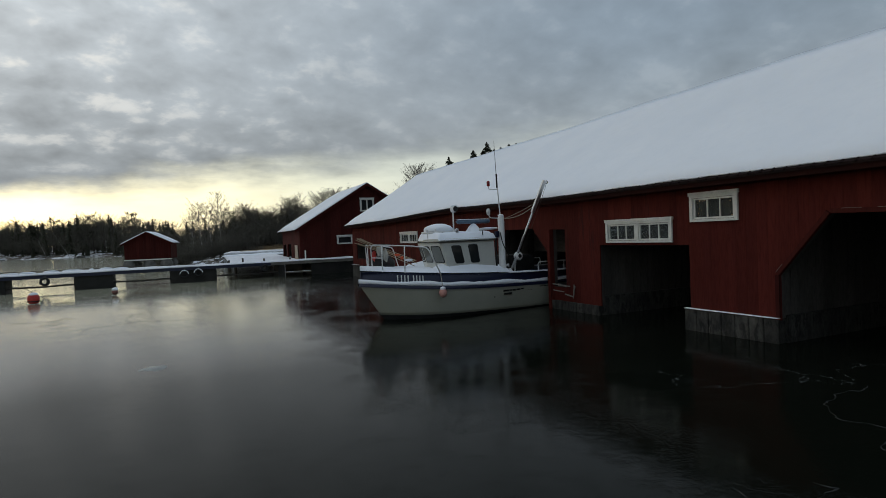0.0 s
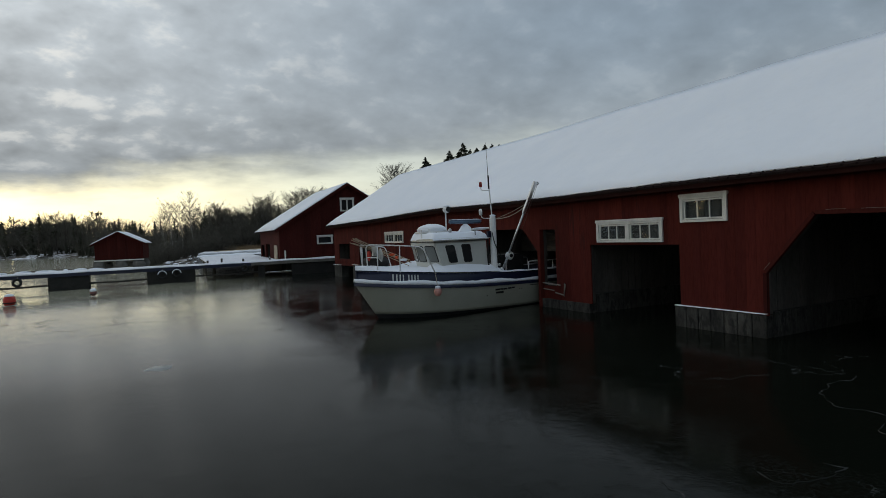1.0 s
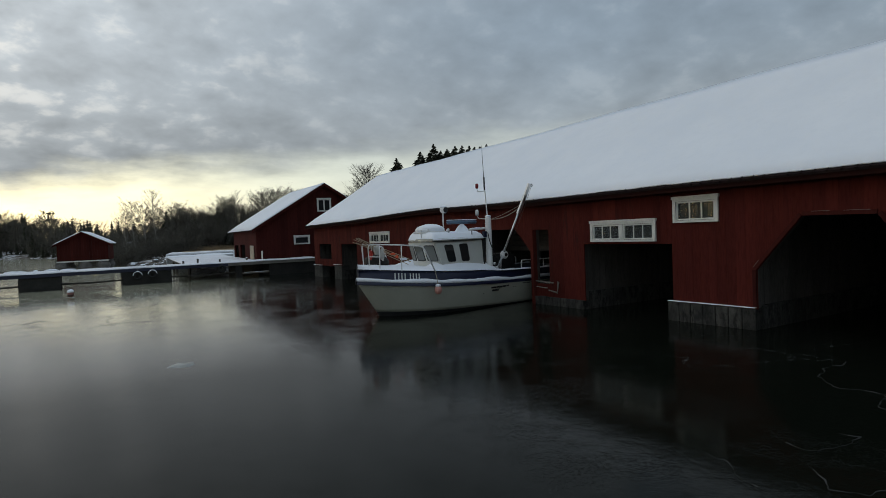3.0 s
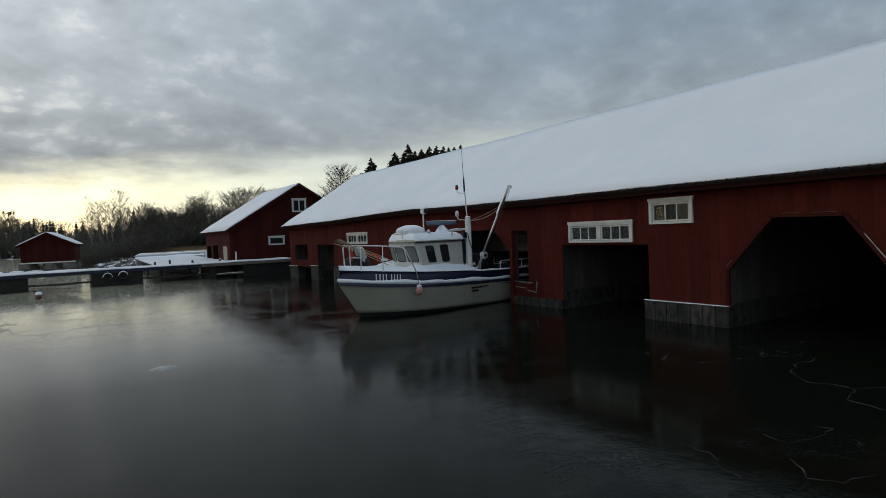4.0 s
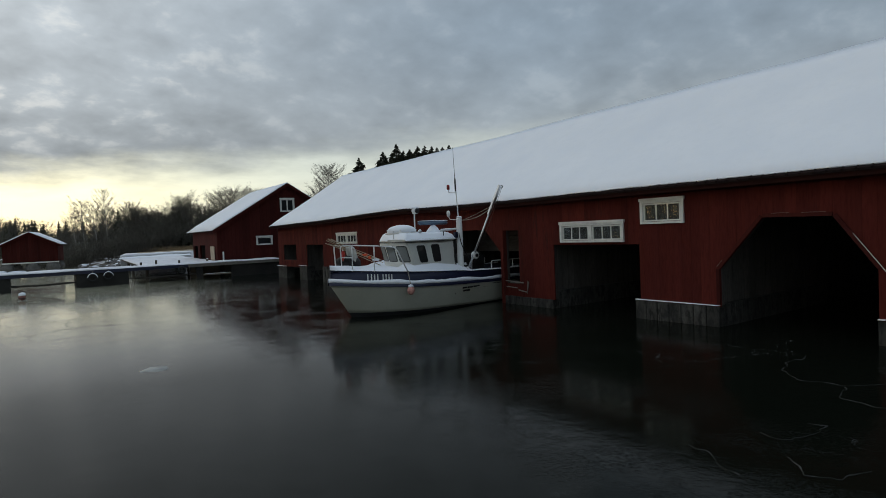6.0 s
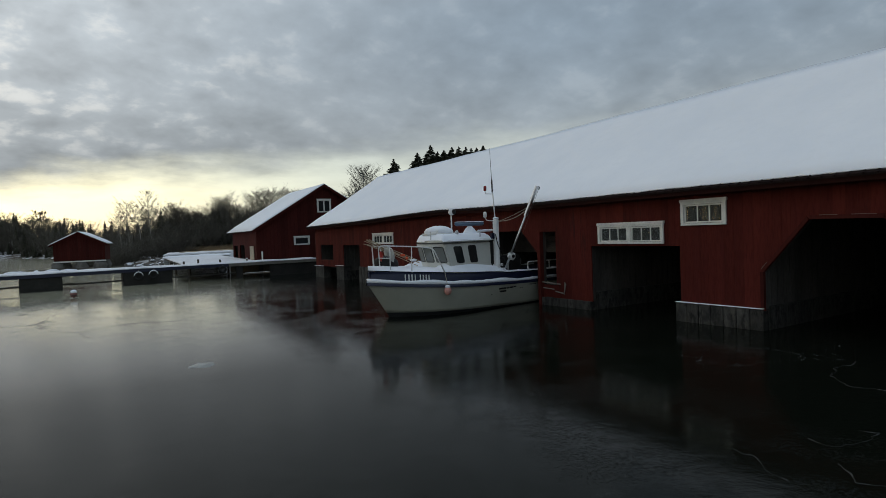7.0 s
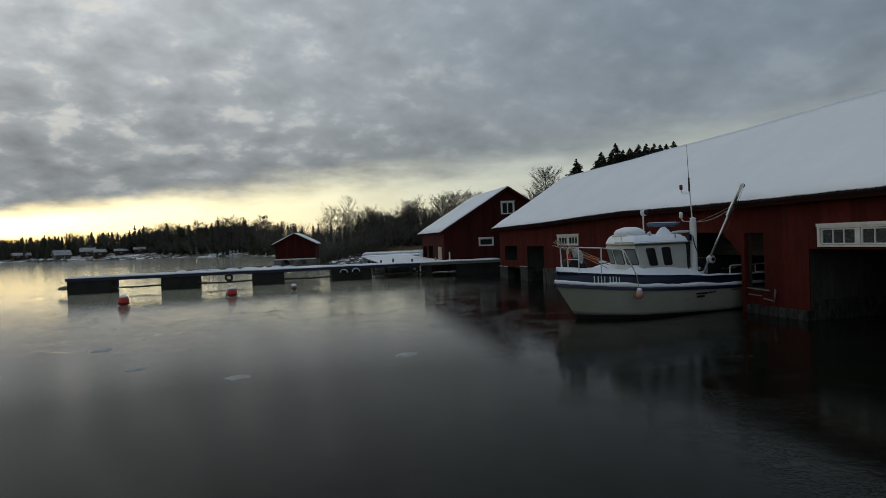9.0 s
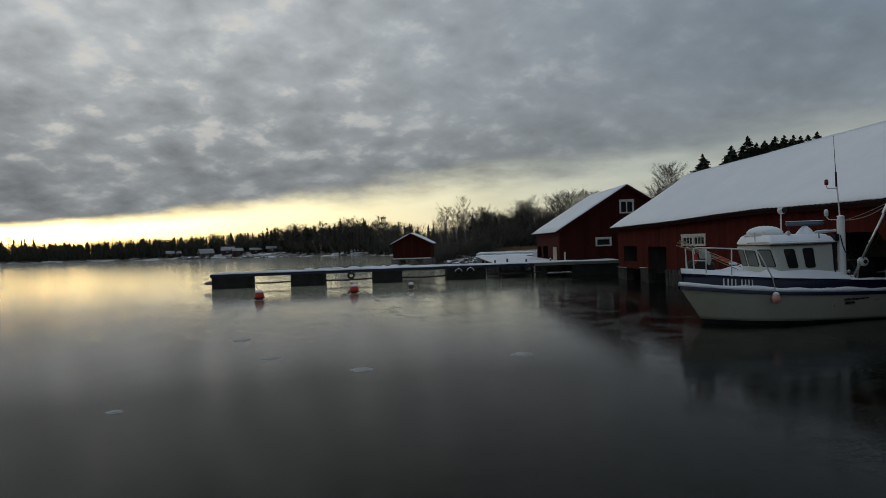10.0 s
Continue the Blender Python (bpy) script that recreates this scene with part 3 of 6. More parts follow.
def build_plinths():
    for a, b, z in PLINTHS:
        plinth = tagged(mesh_object("plinth", box(bmesh.new(), WX - 0.02, WX + 0.40, a + 0.02, b - 0.02, -0.6, z - 0.03), CONCRETE if b < 26 else DARK_CONCRETE), "stained concrete plinth under the boathouse wall", "plinth", "boathouse plinths", kind="structure")
        n = max(2, round((b - a) / 0.30)) if b < 26 else 0
        for i in range(n):
            y = a + (b - a) * i / n
            w = (b - a) / n
            bm = bmesh.new()
            off = 0.018 * wobble((y * 5, 1, 2))
            top = z - 0.02 + 0.012 * wobble((y * 3, 7, 1))
            box(bm, WX - 0.075 + off, WX - 0.021, y + 0.006, y + w - 0.006, -0.4, top, 0.008)
            part("facing_slab", bm, CONCRETE, plinth)
        if b < 9 or b > 27:
            bm = snow_slab(bmesh.new(), [(WX - 0.085, a + 0.02, z), (WX - 0.085, b, z - 0.005), (WX - 0.002, b, z), (WX - 0.002, a + 0.02, z)], 16, 3, 0.016, a, 0.012, 0.006)
            part("snow_line", bm, SNOW, plinth, "thin line of snow", True)


wall_front = build_boathouse_walls()
build_plinths()


def build_boathouse_roof():
    roof = empty("boathouse_roof", pose(0, 0, 0), "long snow-covered gable roof with a sagging eave", "roof", kind="structure")
    xe = WX - 0.34
    ny = 34
    ys = [Y0 - 0.35 + (Y1 + 0.85 - Y0) * i / ny for i in range(ny + 1)]

    def surf(s, y, side):
        """Top of the roof boards; s runs from eave (0) to ridge (1)."""
        ze = eave_z(y) + 0.06
        zr = float(np.interp(y, [4, 11, 18, 32], [5.88, 5.80, 5.66, 5.52])) + 0.02 * wobble((0, y, 0), 0.3, 4)
        x = xe + (XR - xe) * s if side < 0 else (2 * XR - xe) - (XR - xe) * s
        return Vector((x, y, ze + (zr - ze) * s - 0.05 * math.sin(math.pi * s)))

    for side in (-1, 1):
        for nm, thick, low, mt in (("roof_boards", 0.045, -0.045, ROOF_EDGE), ("roof_snow", 0.10, 0.004, SNOW)):
            bm = bmesh.new()
            ns = 14
            snow = nm == "roof_snow"
            ylist = ys if not snow else [Y0 - 0.33 + (Y1 + 0.81 - Y0) * i / 150 for i in range(151)]
            top, bot = [], []
            for j in range(ns + 1):
                s = j / ns
                rt, rb = [], []
                for y in ylist:
                    p = surf(s, y, side)
                    if snow and j == 0:
                        p = surf(0.012 + 0.006 * wobble((0, y, 0), 2.5, 1), y, side)
                    h = thick
                    if snow:
                        h = thick * (0.30 if j == 0 else 0.8 if s < 0.1 else 1) * (1 + 0.18 * wobble(p, 0.45)) + 0.012 * wobble(p, 2.0, 8)
                        if y in (ylist[0], ylist[-1]):
                            h *= 0.4
                    rt.append(bm.verts.new(p + Vector((0, 0, low + h))))
                    rb.append(bm.verts.new(p + Vector((0, 0, low))))
                top.append(rt)
                bot.append(rb)
            n = len(ylist) - 1
            for j in range(ns):
                for i in range(n):
                    bm.faces.new((top[j][i], top[j][i + 1], top[j + 1][i + 1], top[j + 1][i]))
                    bm.faces.new((bot[j][i], bot[j + 1][i], bot[j + 1][i + 1], bot[j][i + 1]))
            for i in range(n):
                bm.faces.new((top[0][i], bot[0][i], bot[0][i + 1], top[0][i + 1]))
                bm.faces.new((top[ns][i], top[ns][i + 1], bot[ns][i + 1], bot[ns][i]))
            for j in range(ns):
                bm.faces.new((top[j][0], top[j + 1][0], bot[j + 1][0], bot[j][0]))
                bm.faces.new((top[j][n], bot[j][n], bot[j + 1][n], top[j + 1][n]))
            part(nm, bm, mt, roof, "smooth settled snow" if snow else "", snow)
    # fascia board along the eave
    bm = bmesh.new()
    for a, b in zip(ys, ys[1:]):
        prism(bm, [(xe + 0.03, a, eave_z(a) - 0.07), (xe + 0.03, b, eave_z(b) - 0.07), (xe + 0.03, b, eave_z(b) + 0.02), (xe + 0.03, a, eave_z(a) + 0.02)], (0.025, 0, 0))
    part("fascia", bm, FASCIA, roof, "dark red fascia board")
    bm = bmesh.new()
    for a, b in zip(ys, ys[1:]):
        prism(bm, [(xe + 0.06, a, eave_z(a) - 0.03), (xe + 0.06, b, eave_z(b) - 0.03), (WX + 0.02, b, eave_z(b) + 0.0), (WX + 0.02, a, eave_z(a) + 0.0)], (0, 0, 0.02))
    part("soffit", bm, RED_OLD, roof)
    # tile ends showing under the snow rim
    bm = bmesh.new()
    tube(bm, [(0.0, 0, 0.030), (0.16, 0, 0.125)], 0.021, 7)
    me = bpy.data.meshes.new("roof_tile")
    bm.to_mesh(me)
    bm.free()
    me.materials.append(ROOF_EDGE)
    y = Y0
    while y < Y1 + 0.3:
        ob = new("roof_tile", me)
        ob.parent = roof
        ob.matrix_basis = pose(xe - 0.012, y, eave_z(y) + 0.045 - 0.025 + 0.008 * wobble((0, y * 9, 0)), 0, 0, 3 * wobble((y * 5, 0, 0)))
        y += 0.215 + 0.02 * wobble((y * 3, 2, 0))


build_boathouse_roof()

# ---------------------------------------------------------------- windows


def build_window(name, m, width, height, sashes, panes, label, muntin=0.022, pane_mat=None):
    """White casement window. Local x runs along the wall, y out of the room towards -y (outside), origin at the lower left of the opening."""
    win = empty(name, m, label, "window", kind="structure")
    t = 0.075
    bm = bmesh.new()
    box(bm, -t, 0.0, -0.045, 0.02, -0.05, height + 0.045, 0.004)
    box(bm, width, width + t, -0.045, 0.02, -0.05, height + 0.045, 0.004)
    box(bm, -t - 0.02, width + t + 0.02, -0.055, 0.02, height + 0.046, height + 0.046 + t * 0.9, 0.004)
    box(bm, 0.001, width - 0.001, -0.048, 0.02, -0.05, -0.002, 0.004)
    box(bm, 0.001, width - 0.001, -0.040, 0.02, height + 0.002, height + 0.0455, 0.003)
    part("casing", bm, WHITE, win)
    post = 0.10 if sashes > 1 and width > 1.2 else 0.0
    if post:
        x = (width - post) / 2
        part("mullion_post", box(bmesh.new(), x, x + post, -0.042, 0.02, 0.001, height - 0.001, 0.004), WHITE, win)
    sw = (width - post * (sashes - 1)) / sashes
    for i in range(sashes):
        x0, x1 = i * (sw + post) + 0.004, i * (sw + post) + sw - 0.004
        bm = bmesh.new()
        f = 0.036
        box(bm, x0, x0 + f, -0.018, 0.03, 0.004, height - 0.004, 0.003)
        box(bm, x1 - f, x1, -0.018, 0.03, 0.004, height - 0.004, 0.003)
        box(bm, x0 + f, x1 - f, -0.018, 0.03, 0.004, f, 0.003)
        box(bm, x0 + f, x1 - f, -0.018, 0.03, height - f, height - 0.004, 0.003)
        for k in range(1, panes):
            x = x0 + f + (x1 - x0 - 2 * f) * k / panes
            box(bm, x - muntin / 2, x + muntin / 2, -0.012, 0.022, f, height - f)
        sash = part("sash", bm, WHITE, win)
        for k in range(panes):
            a = x0 + f + (x1 - x0 - 2 * f) * k / panes + (muntin / 2 if k else 0)
            b = x0 + f + (x1 - x0 - 2 * f) * (k + 1) / panes - (muntin / 2 if k < panes - 1 else 0)
            ob = part("pane", box(bmesh.new(), a, b, 0.003, 0.007, f, height - f), pane_mat or GLASS, sash)
            ob.matrix_parent_inverse = Matrix.Identity(4)
    return win


for i, (a, b, z0, z1, n) in enumerate(WINDOWS):
    build_window("window_%d" % (i + 1), pose(WX, b, z0, 0, 0, -90), b - a, z1 - z0, n, 3, "white-framed low window in the red boathouse wall, three panes a sash")


# ---------------------------------------------------------------- gabled houses


def build_house(name, m, width, depth, base, wall, apex, label, over=0.32, snow=0.10, board=0.22, gap=None, mat_=RED):
    """Gabled wooden house; local x along the front, y into the depth, gable to the front. gap: door openings in the left wall."""
    house = empty(name, m, label, "house")
    rise = (apex - wall) / (width / 2)
    for nm, y in (("front_wall", 0.0), ("rear_wall", depth - 0.1)):
        bm = bmesh.new()
        prism(bm, [(0.02, y + 0.03, base), (width - 0.02, y + 0.03, base), (width - 0.02, y + 0.03, wall), (width / 2, y + 0.03, apex - 0.03), (0.02, y + 0.03, wall)], (0, 0.07, 0))
        part(nm, bm, DARK_WOOD, house)
        if nm == "front_wall":
            n = round(width / board)
            front = house.children[-1]
            for i in range(n):
                x0, x1 = width * i / n, width * (i + 1) / n
                bm = bmesh.new()
                mid = [x0 + 0.003] + ([width / 2] if x0 < width / 2 < x1 else []) + [x1 - 0.003]
                topz = [wall + rise * (width / 2 - abs(x - width / 2)) for x in mid]
                o = 0.006 * wobble((x0 * 9, 3, 1))
                prism(bm, [(mid[0], o, base - 0.05), (mid[-1], o, base - 0.05)] + [(x, o, z - 0.01) for x, z in zip(mid[::-1], topz[::-1])], (0, 0.026, 0))
                part("board", bm, mat_, front)
    for nm, x in (("left_wall", 0.0), ("right_wall", width - 0.1)):
        spans, y = [], 0.1
        for a, b, top in (gap or []) if nm == "left_wall" else []:
            spans += [(y, a, base), (a, b, top)]
            y = b
        spans.append((y, depth - 0.1, base))
        for k, (a, b, lo) in enumerate(spans):
            part(nm if k == 0 else "wall_panel", box(bmesh.new(), x, x + 0.1, a, b, lo, wall - 0.02), mat_, house)
    for side in (-1, 1):
        xe = -over if side < 0 else width + over
        ze = wall - rise * over
        for nm, lift, th, mt in (("roof_boards", 0.0, 0.05, ROOF_EDGE), ("roof_snow", 0.052, snow, SNOW)):
            bm = bmesh.new()
            a, b = (xe, -over, ze + lift), (xe, depth + over, ze + lift)
            c, d = (width / 2, depth + over, apex + lift), (width / 2, -over, apex + lift)
            if nm == "roof_boards":
                prism(bm, [a, b, c, d], (0, 0, th))
            else:
                snow_slab(bm, [a, b, c, d], 30, 8, th, width + side, 0.04, 0.02)
            part(nm, bm, mt, house, "", nm == "roof_snow")
        bm = bmesh.new()
        prism(bm, [(xe, -over - 0.004, ze - 0.12), (width / 2, -over - 0.004, apex - 0.12), (width / 2, -over - 0.004, apex + 0.03), (xe, -over - 0.004, ze + 0.03)], (0, -0.025, 0))
        part("barge_board", bm, RED_OLD, house)
    return house


H2 = pose(7.71, 37.2, 0, 0, 0, -2.12)
build_house("gabled_boathouse", H2, 8.84, 7.5, 0.80, 2.88, 5.595, "dark red gabled boathouse with snow on its roof", mat_=RED_OLD, gap=[(3.5, 5.1, 1.84), (5.75, 7.05, 1.80)])
build_window("window_4", H2 @ pose(2.42, -0.02, 1.79), 0.88, 0.42, 1, 1, "low white-framed window in the gable front", pane_mat=DARK_PANE)
build_window("window_5", H2 @ pose(4.04, -0.02, 3.86), 0.80, 0.73, 2, 1, "white-framed two-light window high in the gable", pane_mat=DARK_PANE)
bm = box(bmesh.new(), 0.1, 8.74, 0.15, 7.4, -0.6, 0.79)
tagged(mesh_object("foundation", bm, WET), "dark concrete foundation under the gabled boathouse", "foundation", kind="structure").matrix_world = H2
SH = pose(-3.25, 60.0, 0, 0, 0, -10.2)
build_house("small_boat_shed", SH, 3.84, 3.3, 0.96, 2.42, 3.39, "small dark red boat shed on posts over the ice", mat_=RED_OLD, over=0.25, snow=0.09, board=0.2)

# ---------------------------------------------------------------- floating jetty


def build_jetty():
    jetty = empty("floating_jetty", pose(0, 35.4, 0), "snow-covered floating jetty on concrete pontoons", "jetty")
    x0, x1, w = -13.69, 10.98, 1.62
    bm = bmesh.new()
    box(bm, x0, x1, 0.02, w, 0.75, 0.83)
    part("deck", bm, GREY_WOOD, jetty)
    for y in (-0.03, w):
        for a, b, mt in ((x0 - 0.03, 5.6, NAVY if y < 1 else DARK_WOOD), (5.603, x1, GREY_WOOD)):
            part("edge_beam", box(bmesh.new(), a, b, y, y + 0.05, 0.69, 0.855, 0.006), mt, jetty, "dark blue edge beam" if mt is NAVY else "weathered edge beam")
    bm = snow_slab(bmesh.new(), [(x0 - 0.02, -0.01, 0.858), (x1, -0.01, 0.858), (x1, w + 0.03, 0.858), (x0 - 0.02, w + 0.03, 0.858)], 180, 10, 0.085, 4.0, 0.03, 0.035)
    part("snow_cover", bm, SNOW_DECK, jetty, "uneven trodden snow", True)
    for a, b in ((-13.66, -11.51), (-9.07, -7.16), (-4.27, -2.48), (0.22, 2.61), (6.01, 6.4), (7.96, 10.83)):
        bm = box(bmesh.new(), a, b, 0.04, w - 0.1, -0.5, 0.685, 0.03)
        part("pontoon", bm, WET, jetty, "dark wet concrete pontoon")
    for a, b in ((-11.51, -9.07), (-7.16, -4.27), (-2.48, 0.22), (2.61, 6.01)):
        bm = tube(bmesh.new(), [(a, 0.25, 0.28), ((a + b) / 2, 0.25, 0.25), (b, 0.25, 0.29)], 0.045)
        part("spacer_pipe", bm, DARK_WOOD, jetty)
    return jetty


jetty = build_jetty()

# ---------------------------------------------------------------- fishing boat
BOAT = pose(4.33, 14.04, 0, 0, 0, 6)   # local x runs aft, y to starboard, origin under the bow
LEN, HB = 7.4, 1.22


def half_beam(x, k=1.0):
    """Half breadth at the rubbing strake."""
    s = min(max(x / 2.6, 0.0), 1.0)
    taper = 1.0 - 0.06 * max(0.0, (x - 4.5) / 3.0)
    return HB * k * (1 - (1 - s) ** 2.2) ** 0.8 * taper


def strake_z(x):
    return float(np.interp(x, [0, 1, 2, 3, 4, 5, 7.4], [0.955, 0.868, 0.80, 0.755, 0.72, 0.70, 0.685]))


def sheer_z(x):
    return float(np.interp(x, [0, 1, 2, 3, 4, 5, 7.4], [1.25, 1.17, 1.10, 1.045, 1.0, 0.975, 0.96]))


def loft(bm, rings, close_ends=True):
    vs = [[bm.verts.new(p) for p in r] for r in rings]
    n = len(vs[0])
    for a, b in zip(vs, vs[1:]):
        for k in range(n - 1):
            bm.faces.new((a[k], a[k + 1], b[k + 1], b[k]))
    if close_ends:
        bm.faces.new(vs[0])
        bm.faces.new(vs[-1][::-1])
    return vs


def build_boat():
    boat = empty("fishing_boat", BOAT, "white and navy fishing boat dusted with snow, moored in the boathouse", "boat")
    xs = [0.0, 0.04, 0.1, 0.2, 0.35, 0.5, 0.7, 0.9, 1.2, 1.5, 1.9, 2.4, 3.0, 3.8, 4.6, 5.5, 6.5, LEN]

    # hull below the strake: the stem rakes aft towards the water
    def boot(x):
        return max(0.03, 0.125 - 0.022 * x)

    def hull_part(low, high, n):
        bm = bmesh.new()
        rings = []
        for x in xs:
            ring = []
            for sgn in (-1, 1):
                side = []
                for i in range(n + 1):
                    s = i / n
                    z_lo, top = low(x), high(x)
                    z = z_lo + (top - z_lo) * s
                    q = max(0.0, 1 - z / (strake_z(x) - 0.045))
                    xx = x + 0.62 * q * max(0.0, 1 - x / 4.0)
                    fl = half_beam(x) * (1 - 0.20 * q ** 1.3) * (1 - (0.45 * max(0.0, -z / 0.35)))
                    side.append(Vector((xx, sgn * max(fl, 0.004), z)))
                ring += side[::-1] if sgn < 0 else side
            rings.append(ring)
        loft(bm, rings)
        return bm

    part("hull", hull_part(boot, lambda x: strake_z(x) - 0.045, 8), HULL, boat, "pale grey hull sides", True)
    part("bottom", hull_part(lambda x: -0.35, boot, 4), BOTTOM, boat, "dark antifouling below the waterline", True)

    def band(z_of, h, out, inn, cap=True):
        """A strip round both sides: z_of(x) its lower edge."""
        bm = bmesh.new()
        rings = []
        for x in xs:
            for_x = []
            hb = half_beam(x)
            z = z_of(x)
            xo = x - out * max(0.0, 1 - x / 0.5)
            for y, zz in ((-(hb + out), z), (-(hb + out), z + h(x) if callable(h) else z + h)):
                for_x.append(Vector((xo, y, zz)))
            zt = for_x[-1].z
            for y, zz in ((hb + out, zt), (hb + out, z)):
                for_x.append(Vector((xo, y, zz)))
            rings.append(for_x + [for_x[0]])
        loft(bm, rings, False)
        return bm

    part("rubbing_strake", band(lambda x: strake_z(x) - 0.075, 0.08, 0.034, 0.0), NAVY, boat, "navy rubbing strake", True)
    part("topside_band", band(lambda x: strake_z(x) + 0.004, lambda x: sheer_z(x) - strake_z(x) - 0.004, -0.035, 0.0), NAVY, boat, "navy blue band", True)

    # snow on the ledge above the strake and on the bulwark
    def ledge(z_of, hgt, out, width, seed):
        bm = bmesh.new()
        for sgn in (-1, 1):
            rings = []
            n = 90
            for i in range(n + 1):
                x = LEN * (i / n) ** 1.5
                hb = half_beam(x) + out
                xo = x - out * max(0.0, 1 - x / 0.5)
                h = hgt * (0.85 + 0.5 * wobble((x, sgn, seed), 1.7)) + 0.012 * wobble((x, sgn, seed), 6)
                z = z_of(x)
                y0 = max(hb - width, 0.0)
                rings.append([Vector((xo, sgn * y0, z)), Vector((xo, sgn * y0, z + h)), Vector((xo, sgn * (hb - 0.35 * width), z + h)), Vector((xo, sgn * (hb - 0.05 * width), z + h * 0.55)), Vector((xo, sgn * hb, z)), Vector((xo, sgn * y0, z))])
            loft(bm, rings, False)
        return bm

    part("ledge_snow", ledge(lambda x: strake_z(x) + 0.006, 0.105, 0.028, 0.075, 1.0), SNOW, boat, "snow lying on the strake", True)
    # deck
    bm = bmesh.new()
    rings = [[Vector((x, -half_beam(x) + 0.03, sheer_z(x) - 0.02)), Vector((x, half_beam(x) - 0.03, sheer_z(x) - 0.02))] for x in xs if x < 3.6]
    loft(bm, rings, False)
    part("foredeck", bm, CABIN, boat)
    bm = bmesh.new()
    rings = []
    n = 60
    for i in range(n + 1):
        x = 0.02 + 3.9 * i / n
        hb = half_beam(x) - 0.03
        ring = []
        for k in range(13):
            s = -1 + 2 * k / 12
            edge = 1 - abs(s) ** 6
            h = 0.045 + (0.07 + 0.06 * (1 - abs(s))) * edge + 0.04 * wobble((x, s, 4), 1.6) * edge
            if 1.7 < x < 3.85 and abs(s) > 0.5:
                h += 0.24 * math.sin((x - 1.7) / 2.15 * math.pi) ** 0.4 * (1 - abs(s) ** 5)
            ring.append(Vector((x, s * hb, sheer_z(x) - 0.02 + h)))
        rings.append(ring)
    loft(bm, rings, False)
    part("deck_snow", bm, SNOW, boat, "snow on the foredeck and side decks", True)
    # after deck well and its bulwark top
    bm = bmesh.new()
    rings = [[Vector((x, -half_beam(x) + 0.05, 0.45)), Vector((x, half_beam(x) - 0.05, 0.45))] for x in (3.6, 4.6, 5.5, 6.5, LEN - 0.02)]
    loft(bm, rings, False)
    part("after_deck", bm, CABIN, boat)
    bm = bmesh.new()
    for sgn in (-1, 1):
        rings = []
        for i in range(60):
            x = 3.7 + (LEN - 3.72) * i / 59
            hb = half_beam(x)
            h = 0.035 + 0.02 * wobble((x, sgn, 9), 2.5)
            rings.append([Vector((x, sgn * (hb + 0.0), sheer_z(x))), Vector((x, sgn * (hb - 0.01), sheer_z(x) + h)), Vector((x, sgn * (hb - 0.13), sheer_z(x) + h)), Vector((x, sgn * (hb - 0.14), sheer_z(x))), Vector((x, sgn * hb, sheer_z(x)))])
        loft(bm, rings, False)
    part("bulwark_snow", bm, SNOW, boat, "", True)
    bm = bmesh.new()
    for sgn in (-1, 1):
        rings = [[Vector((x, sgn * (half_beam(x) - 0.10), 0.45)), Vector((x, sgn * (half_beam(x) - 0.10), sheer_z(x)))] for x in (3.6, 4.6, 5.5, 6.5, LEN - 0.02)]
        loft(bm, rings, False)
    part("bulwark_lining", bm, CABIN, boat)
    bm = box(bmesh.new(), LEN - 0.06, LEN, -half_beam(LEN) + 0.02, half_beam(LEN) - 0.02, 0.1, 0.95)
    part("transom", bm, HULL, boat)

    # wheelhouse, set to port: shallow three-faced front leaning forward, flat sides
    zb, zt = 1.05, 1.90
    plan_b = [(2.06, -0.98), (3.50, -0.98), (3.50, 0.52), (2.20, 0.52), (2.05, 0.05), (2.03, -0.42)]
    plan_t = [(1.79, -0.95), (3.48, -0.95), (3.48, 0.50), (1.95, 0.50), (1.80, 0.05), (1.77, -0.42)]
    bm = bmesh.new()
    vb = [bm.verts.new((x, y, zb)) for x, y in plan_b]
    vt = [bm.verts.new((x, y, zt)) for x, y in plan_t]
    bm.faces.new(vb[::-1])
    bm.faces.new(vt)
    for k in range(6):
        bm.faces.new((vb[k], vb[(k + 1) % 6], vt[(k + 1) % 6], vt[k]))
    bmesh.ops.bevel(bm, geom=list(bm.edges), offset=0.03, segments=3, affect="EDGES")
    cabin = part("wheelhouse", bm, CABIN, boat, "off-white wheelhouse")

    def pane_on(a, b, c, d, u0, u1, v0, v1, r=0.035, glass=None):
        """A rounded window on the quad a b c d (a-b lower edge)."""
        a, b, c, d = (Vector(p) for p in (a, b, c, d))
        P = lambda u, v: a.lerp(b, u).lerp(d.lerp(c, u), v)
        nrm = (b - a).cross(d - a).normalized()
        lu, lv = (b - a).length, (d - a).length
        def outline(gr):
            pts = []
            for cu, cv, a0 in ((u1, v1, 0), (u0, v1, 90), (u0, v0, 180), (u1, v0, 270)):
                for k in range(5):
                    an = radians(a0 + 22.5 * k)
                    du = (r / lu) * (1 if cu == u1 else -1)
                    dv = (r / lv) * (1 if cv == v1 else -1)
                    pts.append(P(cu - du + (r + gr) / lu * math.cos(an), cv - dv + (r + gr) / lv * math.sin(an)))
            return pts
        inner, outer = outline(0.0), outline(0.020)
        bm = bmesh.new()
        n = len(inner)
        ri = [bm.verts.new(p + nrm * 0.014) for p in inner]
        ro = [bm.verts.new(p + nrm * 0.010) for p in outer]
        rb = [bm.verts.new(p - nrm * 0.004) for p in outer]
        rc = [bm.verts.new(p - nrm * 0.004) for p in inner]
